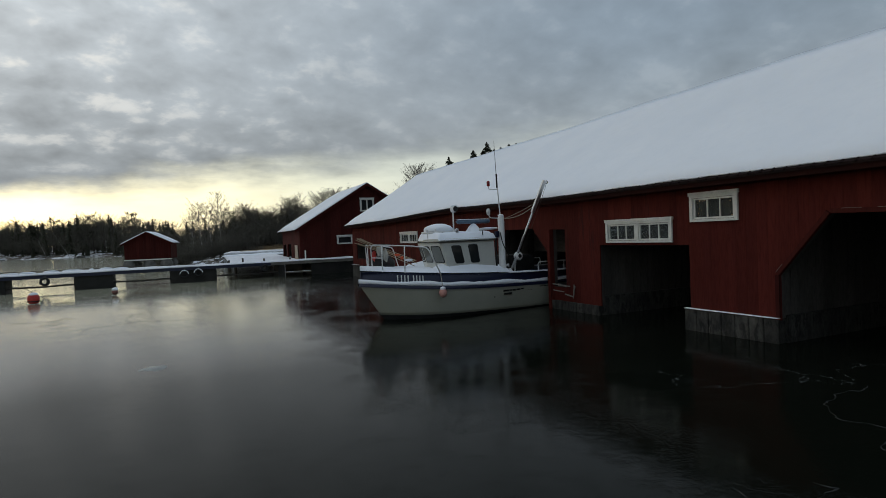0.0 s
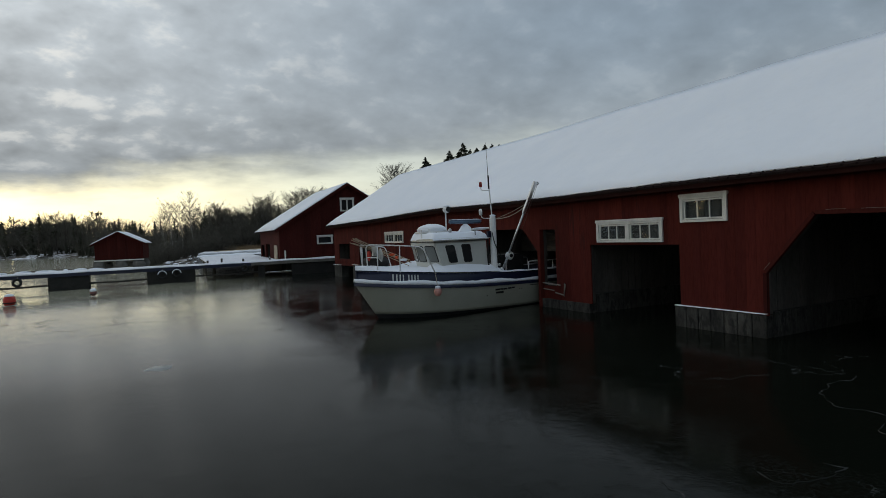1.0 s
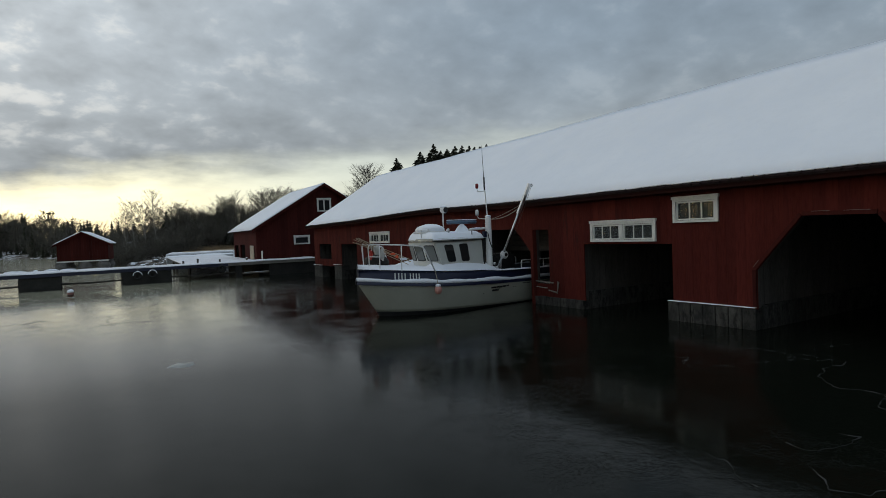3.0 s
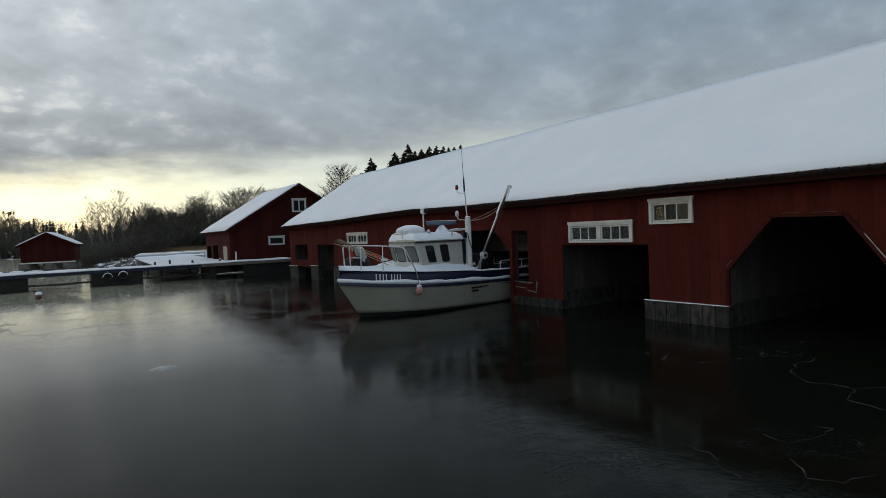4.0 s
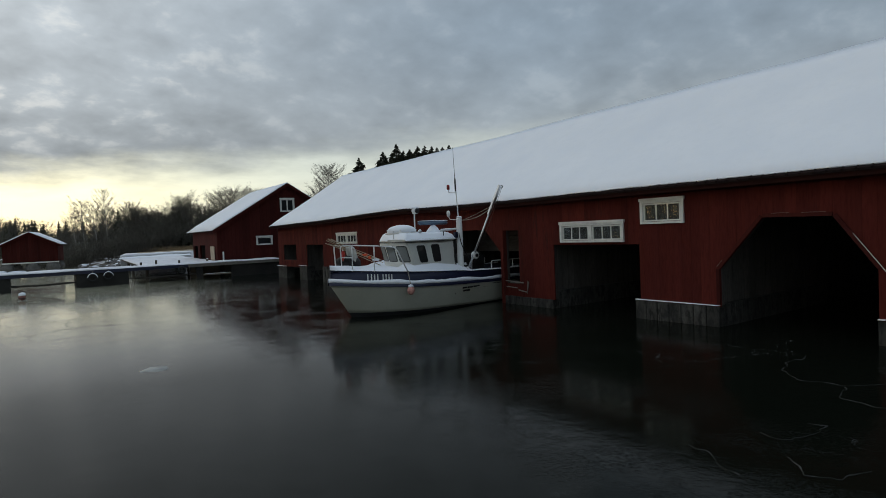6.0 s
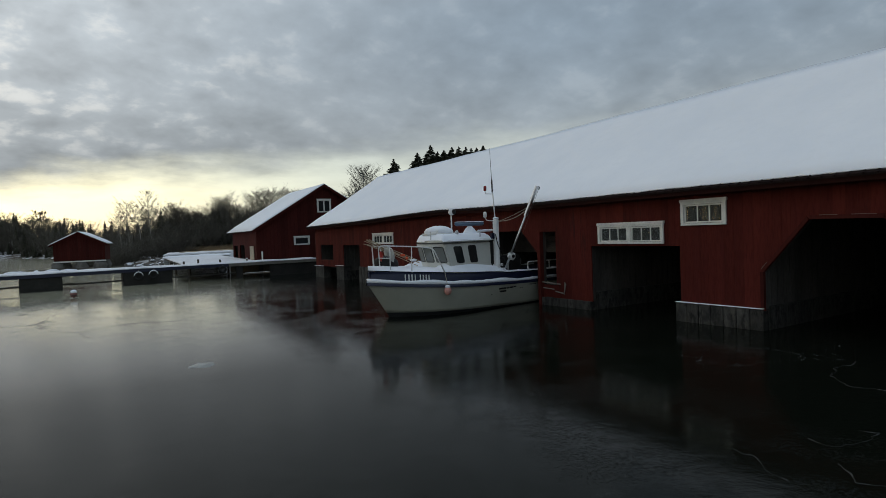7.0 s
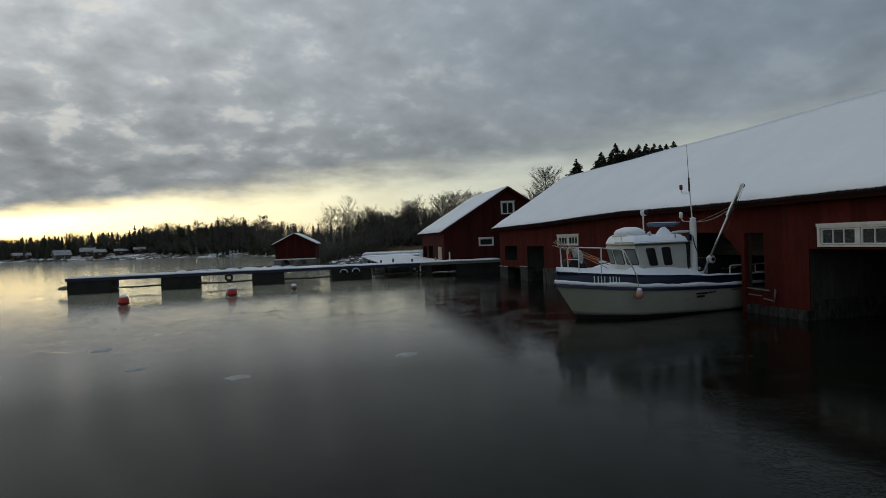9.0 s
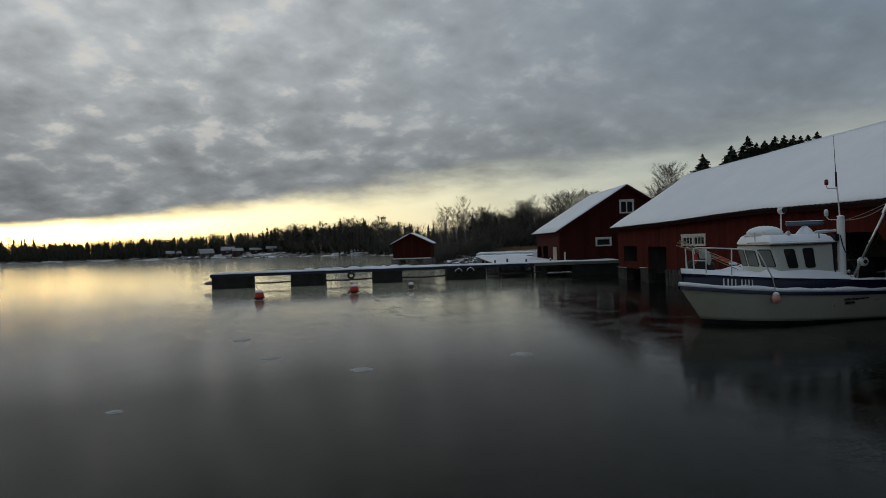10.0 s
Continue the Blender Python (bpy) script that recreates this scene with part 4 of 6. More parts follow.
        for k in range(n):
            q = (k + 1) % n
            for A, B in ((ri, ro), (ro, rb), (rc, ri)):
                bm.faces.new((A[k], A[q], B[q], B[k]))
        fr = part("window_seal", bm, BLACK, cabin, "black rubber window seal")
        bm = bmesh.new()
        prism(bm, [p + nrm * 0.004 for p in inner], nrm * 0.004)
        part("window_pane", bm, glass or CABIN_GLASS, cabin, "dark cabin window")

    pb = [Vector((x, y, zb)) for x, y in plan_b]
    pt = [Vector((x, y, zt)) for x, y in plan_t]
    q = (pb[0], pb[1], pt[1], pt[0])
    pane_on(*q, 0.185, 0.335, 0.36, 0.86)
    pane_on(*q, 0.495, 0.645, 0.35, 0.87)
    q = (pb[2], pb[3], pt[3], pt[2])
    pane_on(*q, 0.36, 0.54, 0.36, 0.86)
    pane_on(*q, 0.66, 0.84, 0.36, 0.86)
    pane_on(pb[5], pb[0], pt[0], pt[5], 0.10, 0.86, 0.40, 0.86, glass=FRONT_GLASS)
    pane_on(pb[4], pb[5], pt[5], pt[4], 0.10, 0.86, 0.40, 0.86, glass=FRONT_GLASS)
    pane_on(pb[3], pb[4], pt[4], pt[3], 0.12, 0.88, 0.40, 0.86, glass=FRONT_GLASS)

    # roof with its snow
    def roof_ring(z):
        return [Vector((x, y, z)) for x, y in ((1.745, -0.995), (3.56, -0.995), (3.56, 0.54), (1.98, 0.54), (1.80, 0.08), (1.735, -0.42))]

    bm = bmesh.new()
    prism(bm, roof_ring(1.905), (0, 0, 0.07))
    bmesh.ops.bevel(bm, geom=list(bm.edges), offset=0.03, segments=3, affect="EDGES")
    part("wheelhouse_roof", bm, CABIN, boat)
    # thin black strip that sets the roof edge off from the walls
    bm = prism(bmesh.new(), [p + Vector((-0.006 if p.x < 2.5 else 0.006, -0.006 if p.y < 0 else 0.006, 0)) for p in roof_ring(1.893)], (0, 0, 0.014))
    part("roof_seam", bm, BLACK, boat, "thin dark line under the roof edge")
    bm = bmesh.new()
    nx, ny_ = 30, 20
    grid = []
    for i in range(nx + 1):
        x = 1.738 + 1.83 * i / nx
        row = []
        y_hi = 0.53 if x > 1.98 else -0.25 + 0.78 * max(0.0, (x - 1.71) / 0.27)
        for j in range(ny_ + 1):
            s = j / ny_
            e = min(1.0, 6 * s, 6 * (1 - s), (i + 0.4) / 3, (nx - i + 0.4) / 2.5)
            y = -0.998 + (y_hi + 0.998) * s
            row.append(bm.verts.new((x, y, 1.932 + math.sin(e * math.pi / 2) * (0.185 + 0.03 * wobble((x, y, 1), 2.1) + 0.03 * math.sin(s * math.pi)))))
        grid.append(row)
    for a, b in zip(grid, grid[1:]):
        for j in range(ny_):
            bm.faces.new((a[j], a[j + 1], b[j + 1], b[j]))
    part("roof_snow", bm, SNOW, boat, "rounded snow on the wheelhouse roof", True)
    return boat


def cabin_glass(name, colour):
    m = bpy.data.materials.new(name)
    m.use_nodes = True
    bs = m.node_tree.nodes["Principled BSDF"]
    bs.inputs["Base Color"].default_value = (*colour, 1)
    bs.inputs["Roughness"].default_value = 0.06
    bs.inputs["IOR"].default_value = 1.5
    return m


CABIN_GLASS = cabin_glass("dark_cabin_glass", (0.022, 0.025, 0.026))
# front panes: lighter base colour, with the sky's reflection painted in
FRONT_GLASS = cabin_glass("sky_sheen_windscreen", (0.12, 0.13, 0.122))
boat = build_boat()

# ---------------------------------------------------------------- cladding boards of the long wall


def clad_wall():
    for y0, y1 in board_columns(0.19):
        if y1 < 2.2:
            continue
        off = 0.004 * wobble((y0 * 13, 5, 2)) + 0.004
        for a, b, c, d in wall_spans(y0, y1):
            if max(c - a, d - b) < 0.03:
                continue
            drop = 0.03 if a < 0.9 and a == b else 0.0
            bm = prism(bmesh.new(), [(WX - off, y0 + 0.0015, a - drop), (WX - off, y1 - 0.0015, b - drop), (WX - off, y1 - 0.0015, d), (WX - off, y0 + 0.0015, c)], (0.028 + off, 0, 0))
            part("board", bm, RED, wall_front)


clad_wall()


def deck_edge(x, inn=0.08):
    return half_beam(x) - inn


def fit_out_boat(boat):
    # bow rails, one each side
    for sgn, nm in ((-1, "port"), (1, "starboard")):
        rail_pts = [(0.30, sgn * 0.14, 1.24), (0.26, sgn * 0.16, 1.90), (0.9, sgn * deck_edge(0.9), 1.85), (1.42, sgn * deck_edge(1.42), 1.79), (1.70, sgn * deck_edge(1.70, 0.02), 1.10)]
        bm = tube(bmesh.new(), bend(rail_pts, 6, 0.12), 0.016, 8)
        part("bow_rail", bm, PAINT, boat, "white tubular bow rail", True)
        for x in (0.44, 0.90):
            bm = tube(bmesh.new(), [(x, sgn * deck_edge(x, 0.10), sheer_z(x) - 0.02), (x, sgn * deck_edge(x, 0.08), 1.885 - 0.05 * x)], 0.014, 8)
            part("stanchion", bm, PAINT, boat, "", True)
        bm = tube(bmesh.new(), [(0.28, sgn * 0.15, 1.58), (0.44, sgn * deck_edge(0.44, 0.09), 1.57)], 0.012, 6)
        part("short_bar", bm, PAINT, boat)
    for sgn in (-1, 1):
        bm = tube(bmesh.new(), bend([(4.82, sgn * 1.10, 0.95), (4.82, sgn * 1.10, 1.23), (6.75, sgn * 1.06, 1.22), (6.75, sgn * 1.06, 0.95)], 6, 0.08), 0.017, 8)
        part("after_rail", bm, PAINT, boat, "white tubular rail at the after deck", True)
        bm = tube(bmesh.new(), [(5.78, sgn * 1.08, 0.96), (5.78, sgn * 1.08, 1.22)], 0.014, 8)
        part("stanchion", bm, PAINT, boat, "", True)

    # mast at the after port corner of the wheelhouse
    mast = part("mast", turned(bmesh.new(), [(0.105, 1.0), (0.105, 1.03), (0.088, 1.05), (0.086, 2.46), (0.075, 2.50), (0.05, 2.52)], 20, at=(3.70, -0.97, 0)), PAINT, boat, "white tubular mast", True)
    part("mast_snow", lump(bmesh.new(), (3.70, -0.97, 2.53), (0.085, 0.085, 0.035), 3.0), SNOW, mast, "", True)
    part("antenna_base", tube(bmesh.new(), [(3.69, -0.96, 2.48), (3.615, -0.96, 3.46)], 0.016, 8), PAINT, mast)
    part("whip_antenna", tube(bmesh.new(), [(3.615, -0.96, 3.4), (3.57, -0.96, 4.5)], 0.010, 6, 0.004), DARK_WOOD, mast, "thin whip antenna")
    part("antenna_sleeve", tube(bmesh.new(), [(3.617, -0.96, 3.26), (3.61, -0.96, 3.62)], 0.022, 8), BLACK, mast)
    part("lamp_bracket", tube(bmesh.new(), bend([(3.62, -0.96, 3.22), (3.34, -0.97, 3.22), (3.33, -0.97, 3.32)], 4, 0.05), 0.011, 6), PAINT, mast)
    part("red_lamp", turned(bmesh.new(), [(0.030, 3.30), (0.043, 3.315), (0.043, 3.40), (0.034, 3.43), (0.012, 3.44)], 14, at=(3.33, -0.97, 0)), RED_LAMP, mast, "small red navigation lamp", True)
    part("lamp_bracket", tube(bmesh.new(), bend([(3.60, -0.97, 2.46), (3.34, -0.98, 2.47), (3.29, -0.98, 2.57)], 4, 0.06), 0.013, 6), PAINT, mast)
    part("white_lamp", turned(bmesh.new(), [(0.030, 2.55), (0.046, 2.57), (0.048, 2.66), (0.036, 2.71), (0.010, 2.72)], 14, at=(3.29, -0.98, 0)), PAINT, mast, "white lamp capped with snow", True)
    part("cable", tube(bmesh.new(), bend([(3.60, -1.05, 2.08), (3.66, -1.07, 1.75), (3.92, -1.08, 1.35), (3.98, -1.08, 1.12)], 5, 0.2), 0.013, 6), BLACK, mast)
    bm = box(bmesh.new(), 3.50, 3.60, -1.02, -0.92, 1.95, 2.12, 0.01)
    part("mast_clamp", bm, NAVY, mast, "blue mast clamp")
    # dark edge strip down the after corner of the wheelhouse
    part("corner_seal", box(bmesh.new(), 3.485, 3.515, -0.995, -0.965, 1.12, 1.92), BLACK, boat)

    # lifting boom leaning out over the port quarter
    foot, knee, tip = Vector((3.92, -1.08, 1.10)), Vector((4.26, -1.60, 2.56)), Vector((4.45, -1.90, 3.38))
    boom = part("boom", tube(bmesh.new(), [foot, knee.lerp(tip, 0.5)], 0.030, 10), STEEL, boat, "telescopic lifting boom", True)
    d = (tip - knee).normalized()
    side = d.cross(Vector((0, 1, 0))).normalized()
    bm = bmesh.new()
    up = side.cross(d).normalized()
    prism(bm, [knee + side * 0.05 + up * 0.04, knee - side * 0.05 + up * 0.04, knee - side * 0.05 - up * 0.04, knee + side * 0.05 - up * 0.04], tip - knee)
    bmesh.ops.bevel(bm, geom=list(bm.edges), offset=0.012, segments=2, affect="EDGES")
    part("boom_sleeve", bm, STEEL, boom, "square boom sleeve with snow")
    part("sheave", torus(bmesh.new(), 0.035, 0.014, Matrix.Translation(tip + Vector((0.06, 0, -0.05))) @ pose(0, 0, 0, 90), 14, 6), BLACK, boom)
    a, b = Vector((3.74, -0.98, 2.44)), knee.lerp(tip, 0.25)
    part("stay_rope", tube(bmesh.new(), [a.lerp(b, s / 8) - Vector((0, 0, 0.10 * math.sin(math.pi * s / 8))) for s in range(9)], 0.011, 6), ROPE, boom, "pale stay rope")
    a, b = Vector((3.76, -0.98, 2.43)), knee.lerp(tip, 0.33)
    part("stay_rope", tube(bmesh.new(), [a.lerp(b, s / 8) - Vector((0, 0, 0.03 * math.sin(math.pi * s / 8))) for s in range(9)], 0.007, 6), ROPE, boom)
    a, b = tip + Vector((0.06, 0, -0.08)), foot + Vector((0.16, 0, 0.1))
    part("fall_rope", tube(bmesh.new(), [a.lerp(b, s / 10) + Vector((0.05 * math.sin(math.pi * s / 10), 0, 0)) for s in range(11)], 0.005, 5), BARK, boom)
    # line hauler beside the boom's foot
    hauler = part("line_hauler", turned(bmesh.new(), [(0.06, -0.06), (0.105, -0.05), (0.115, -0.03), (0.06, -0.005), (0.06, 0.02), (0.11, 0.05), (0.10, 0.07)], 20, "y", (4.06, -1.20, 1.435)), PAINT, boat, "white line-hauler wheel", True)
    part("hub", turned(bmesh.new(), [(0.045, -0.085), (0.05, -0.075), (0.05, -0.05)], 12, "y", (4.06, -1.20, 1.435)), BLACK, hauler)
    part("bracket", tube(bmesh.new(), bend([(4.06, -1.10, 1.42), (4.04, -1.06, 1.20), (4.03, -1.04, 0.98)], 4, 0.08), 0.028, 8), STEEL, hauler)
    for k, (x, y, z, r) in enumerate(((3.86, -1.05, 1.06, 0.06), (3.96, -1.0, 1.14, 0.05), (3.84, -0.98, 1.2, 0.04), (4.05, -1.0, 1.06, 0.05))):
        part("winch_drum", turned(bmesh.new(), [(r * 0.6, -0.05), (r, -0.045), (r, -0.03), (r * 0.6, -0.02), (r * 0.6, 0.02), (r, 0.03), (r, 0.05)], 14, "x", (x, y, z)), BLACK if k % 2 else STEEL, boat, "", True)

    # on the wheelhouse roof
    bm = box(bmesh.new(), 1.84, 2.54, -0.62, 0.12, 2.05, 2.24, 0.07)
    raft = part("raft_canister", bm, PAINT, boat, "white canister under snow", True)
    bm = bmesh.new()
    lump(bm, (2.19, -0.25, 2.22), (0.39, 0.39, 0.15), 6.0, 3, 0.10)
    part("canister_snow", bm, SNOW, raft, "", True)
    part("strap", box(bmesh.new(), 2.07, 2.10, -0.632, 0.13, 2.02, 2.14), BLACK, raft)
    part("roof_post", tube(bmesh.new(), [(1.68, -0.55, 2.0), (1.68, -0.55, 2.22)], 0.016, 8), PAINT, boat)
    lightp = part("searchlight_post", tube(bmesh.new(), [(2.64, -0.28, 2.05), (2.64, -0.28, 2.70)], 0.019, 8), PAINT, boat, "searchlight on a post")
    part("searchlight", turned(bmesh.new(), [(0.05, -0.08), (0.085, -0.05), (0.095, 0.05), (0.08, 0.065)], 18, "y", (2.66, -0.30, 2.75)), PAINT, lightp, "round white searchlight", True)
    part("lens", turned(bmesh.new(), [(0.06, -0.095), (0.075, -0.082), (0.05, -0.075)], 16, "y", (2.66, -0.30, 2.75)), BLACK, lightp)
    part("light_snow", lump(bmesh.new(), (2.67, -0.28, 2.83), (0.10, 0.09, 0.045), 2.0), SNOW, lightp, "", True)
    part("whistle", tube(bmesh.new(), [(2.70, -0.20, 2.05), (2.70, -0.20, 2.55)], 0.012, 8), BUOY_RED, lightp)
    horn = part("horn", torus(bmesh.new(), 0.055, 0.013, Matrix.Translation((2.42, -0.78, 2.17)) @ pose(0, 0, 0, 80, 0, 20), 18, 6), STEEL, boat, "round chrome horn")
    part("horn_bell", turned(bmesh.new(), [(0.02, -0.05), (0.035, 0.0), (0.05, 0.05)], 12, "y", (2.42, -0.78, 2.17)), STEEL, horn)
    bm = bmesh.new()
    prism(bm, [(2.92, -0.66, 2.06), (3.36, -0.66, 2.06), (3.36, -0.30, 2.06), (2.92, -0.30, 2.06)], (0, 0, 0.06))
    radar = part("radar_base", bm, PAINT, boat, "white radar pedestal")
    part("pedestal_snow", turned(bmesh.new(), [(0.23, 2.10), (0.20, 2.16), (0.13, 2.26), (0.06, 2.33), (0.02, 2.35)], 14, at=(3.14, -0.48, 0)), SNOW, radar, "", True)
    bm = box(bmesh.new(), 2.60, 3.68, -0.53, -0.43, 2.345, 2.455, 0.03)
    part("radar_scanner", bm, RADAR_BLUE, radar, "blue-grey radar scanner bar", True)
    bm = bmesh.new()
    snow_slab(bm, [(2.62, -0.53, 2.452), (3.66, -0.53, 2.452), (3.66, -0.43, 2.452), (2.62, -0.43, 2.452)], 20, 4, 0.022, 2.0, 0.004, 0.006)
    part("scanner_snow", bm, SNOW, radar, "", True)
    tubep = part("roof_spar", tube(bmesh.new(), [(3.02, -0.92, 2.17), (3.58, -0.94, 2.20)], 0.03, 8), PAINT, boat)
    bm = bmesh.new()
    lump(bm, (3.30, -0.93, 2.20), (0.27, 0.035, 0.03), 5.0)
    part("spar_snow", bm, SNOW, tubep, "", True)
    part("spar_leg", tube(bmesh.new(), [(3.12, -0.93, 2.03), (3.12, -0.93, 2.19)], 0.012, 6), BLACK, tubep)

    # fender hanging from the rail's end
    fender = part("fender", lump(bmesh.new(), (1.66, -half_beam(1.66) - 0.11, 0.66), (0.098, 0.098, 0.115), 1.0, 3, 0.03), PINK, boat, "faded pink ball fender", True)
    part("fender_rope", tube(bmesh.new(), [(1.68, -half_beam(1.68) + 0.02, 1.14), (1.67, -half_beam(1.67) - 0.05, 0.97), (1.66, -half_beam(1.66) - 0.11, 0.76)], 0.010, 6), ROPE, fender)
    part("fender_snow", lump(bmesh.new(), (1.66, -half_beam(1.66) - 0.11, 0.765), (0.07, 0.07, 0.055), 4.0), SNOW, fender, "", True)
    # bundle of marker poles on the foredeck, with flags and a red float
    rng = random.Random(5)
    for k in range(6):
        a = Vector((-0.10 + rng.uniform(-0.05, 0.12), -0.15 + rng.uniform(-0.12, 0.12), 2.03 + rng.uniform(-0.08, 0.05)))
        b = Vector((1.45 + rng.uniform(-0.2, 0.1), -0.15 + rng.uniform(-0.12, 0.12), 1.36 + rng.uniform(-0.05, 0.09)))
        part("marker_pole", tube(bmesh.new(), [a, a.lerp(b, 0.5) + Vector((0, 0, rng.uniform(-0.04, 0.04))), b], 0.010, 6), POLE, boat, "pale wooden marker pole")
    for c, sz, mt, lb in (((0.50, -0.20, 1.74), (0.09, 0.07, 0.13), FLAG, "limp pale flag"), ((0.62, -0.25, 1.62), (0.06, 0.05, 0.15), FLAG, "limp pale flag"), ((0.95, -0.25, 1.62), (0.08, 0.03, 0.03), ORANGE, "orange cloth"), ((1.05, -0.30, 1.54), (0.05, 0.03, 0.04), ORANGE, "orange float"), ((0.40, -0.05, 1.62), (0.05, 0.05, 0.13), BUOY_RED, "dark red float"), ((1.22, -0.35, 1.47), (0.12, 0.04, 0.03), SNOW, "snow on the poles")):
        part("float" if mt is not FLAG else "flag", lump(bmesh.new(), c, sz, c[0] * 9, 3, 0.45), mt, boat, lb, True)
    bm = bmesh.new()
    lump(bm, (0.75, 0.25, 1.40), (0.34, 0.30, 0.22), 8.0, 3, 0.3)
    part("net_heap", bm, BLACK, boat, "dark heap of nets", True)
    # equipment on the after deck
    bm = box(bmesh.new(), 4.35, 5.35, -0.35, 0.55, 0.45, 1.42, 0.05)
    part("engine_box", bm, BLACK, boat, "dark box on the after deck")
    # white marks on the navy band, partly under the snow, and small dark marks lower down
    def mark(x0, x1, z0, z1, mt, depth=-0.030):
        bm = bmesh.new()
        P = lambda x, z: Vector((x, -(half_beam(x) + depth), z))
        prism(bm, [P(x0, z0), P(x1, z0), P(x1, z1), P(x0, z1)], (-0.002, -0.006, 0))
        part("mark", bm, mt, boat, "plain painted bar")
    for x0, x1 in ((0.70, 0.725), (0.78, 0.805), (0.85, 0.875), (0.92, 0.945), (1.04, 1.065), (1.11, 1.135), (1.18, 1.205), (1.25, 1.275)):
        mark(x0, x1, strake_z(x0) + 0.055, sheer_z(x1) - 0.045, PAINT)
    for x0, x1, z0, z1 in ((3.52, 3.70, 0.525, 0.572), (3.715, 3.80, 0.528, 0.572), (3.815, 3.93, 0.526, 0.570), (3.95, 4.08, 0.532, 0.574), (4.10, 4.20, 0.545, 0.578), (3.54, 3.80, 0.445, 0.495), (4.36, 4.385, 0.50, 0.52), (4.44, 4.465, 0.50, 0.52), (4.76, 4.90, 0.565, 0.600), (4.92, 5.06, 0.565, 0.602), (5.08, 5.22, 0.57, 0.606), (5.24, 5.40, 0.572, 0.608), (3.22, 3.25, 0.40, 0.43)):
        mark(x0, x1, z0, z1, BLACK, -0.02)


RED_LAMP = material("red_lamp_glass", (0.18, 0.01, 0.01), (0.26, 0.015, 0.015), 10, 0.25, bump=0)
RADAR_BLUE = material("blue_grey_plastic", (0.10, 0.16, 0.24), (0.16, 0.23, 0.32), 6, 0.4, bump=0)
POLE = material("pale_wood", (0.33, 0.26, 0.17), (0.50, 0.42, 0.30), 5, 0.8, bump=0.2, fine=50)
FLAG = material("weathered_cloth", (0.42, 0.41, 0.38), (0.56, 0.55, 0.50), 9, 0.9, bump=0.5)
fit_out_boat(boat)

# ---------------------------------------------------------------- buoys


DULL_PINK = material("dull_pink_plastic", (0.20, 0.09, 0.08), (0.28, 0.13, 0.11), 8, 0.6, bump=0.1)


def build_buoy(at, r, mat_, label, stick=None, ring=True):
    b = empty("mooring_buoy", pose(*at), label, "buoy", "buoys in the ice")
    prof = [(r * math.cos(a) if a > -1.4 else 0.02, 0.15 + r * (0.15 + math.sin(a) * 1.22)) for a in [radians(-90 + 180 * k / 14) for k in range(15)]]
    part("float", turned(bmesh.new(), prof, 24), mat_, b, "", True)
    part("snow_cap", lump(bmesh.new(), (0, 0, 0.15 + r * (1.02 if r > 0.2 else 0.75)), (r * (0.78 if r > 0.2 else 1.02), r * (0.78 if r > 0.2 else 1.02), r * (0.40 if r > 0.2 else 0.75)), at[0], 3, 0.10), SNOW, b, "cap of snow", True)
    bm = bmesh.new()
    torus(bm, r * 1.02, r * 0.10, pose(0, 0, 0.10), 24, 6)
    part("band", bm, BLACK, b)
    if stick:
        a = Vector((0, 0, 0.15 + r * 1.3))
        t = a + Vector(stick)
        part("rod", tube(bmesh.new(), [a, t], 0.014, 6), STEEL if ring else BARK, b, "mooring rod with an eye")
        if ring:
            part("eye", torus(bmesh.new(), 0.05, 0.012, Matrix.Translation(t + Vector((0, 0, 0.05))) @ pose(0, 0, 0, 90), 16, 6), STEEL, b)
    # rim of broken ice frozen round the float
    bm = torus(bmesh.new(), r * 1.12, r * 0.16, pose(0, 0, 0.004), 28, 6)
    for v in bm.verts:
        k = 1 + 0.16 * wobble(v.co, 14, at[0])
        v.co = Vector((v.co.x * k, v.co.y * k, v.co.z * 0.35))
    part("ice_rim", bm, FROST, b, "broken ice round the waterline")
    return b


build_buoy((-8.85, 26.6, 0), 0.205, BUOY_RED, "red mooring buoy with an iron rod, frozen into the ice", (-0.13, 0, 0.26))
build_buoy((-4.78, 28.1, 0), 0.21, BUOY_RED, "dark red mooring buoy capped with snow", (-0.28, 0.05, 0.22), False)
build_buoy((-2.05, 29.7, 0), 0.13, DULL_PINK, "small pale marker buoy capped with snow")

# ---------------------------------------------------------------- jetty fittings


def build_tyre(x, z, snowy):
    t = empty("tyre_fender", pose(x, 35.26, z), "old car tyre hung as a fender" + (", rimmed with snow" if snowy else ""), "tyre", "jetty tyres")
    part("tyre", torus(bmesh.new(), 0.165, 0.062, pose(0, 0, 0, 90), 28, 10), BLACK, t, "", True)
    part("hanging_rope", tube(bmesh.new(), [(0.02, 0.05, 0.15), (0.02, 0.08, 0.81 - z)], 0.012, 6), ROPE, t)
    if snowy:
        bm = torus(bmesh.new(), 0.205, 0.024, pose(0, -0.02, 0.02, 90), 28, 8, 0.5)
        part("snow_arc", bm, SNOW, t, "arc of snow", True)


for x, z, s in ((-5.5, 0.53, False), (0.93, 0.47, True), (1.65, 0.51, True), (5.22, 0.56, False)):
    build_tyre(x, z, s)
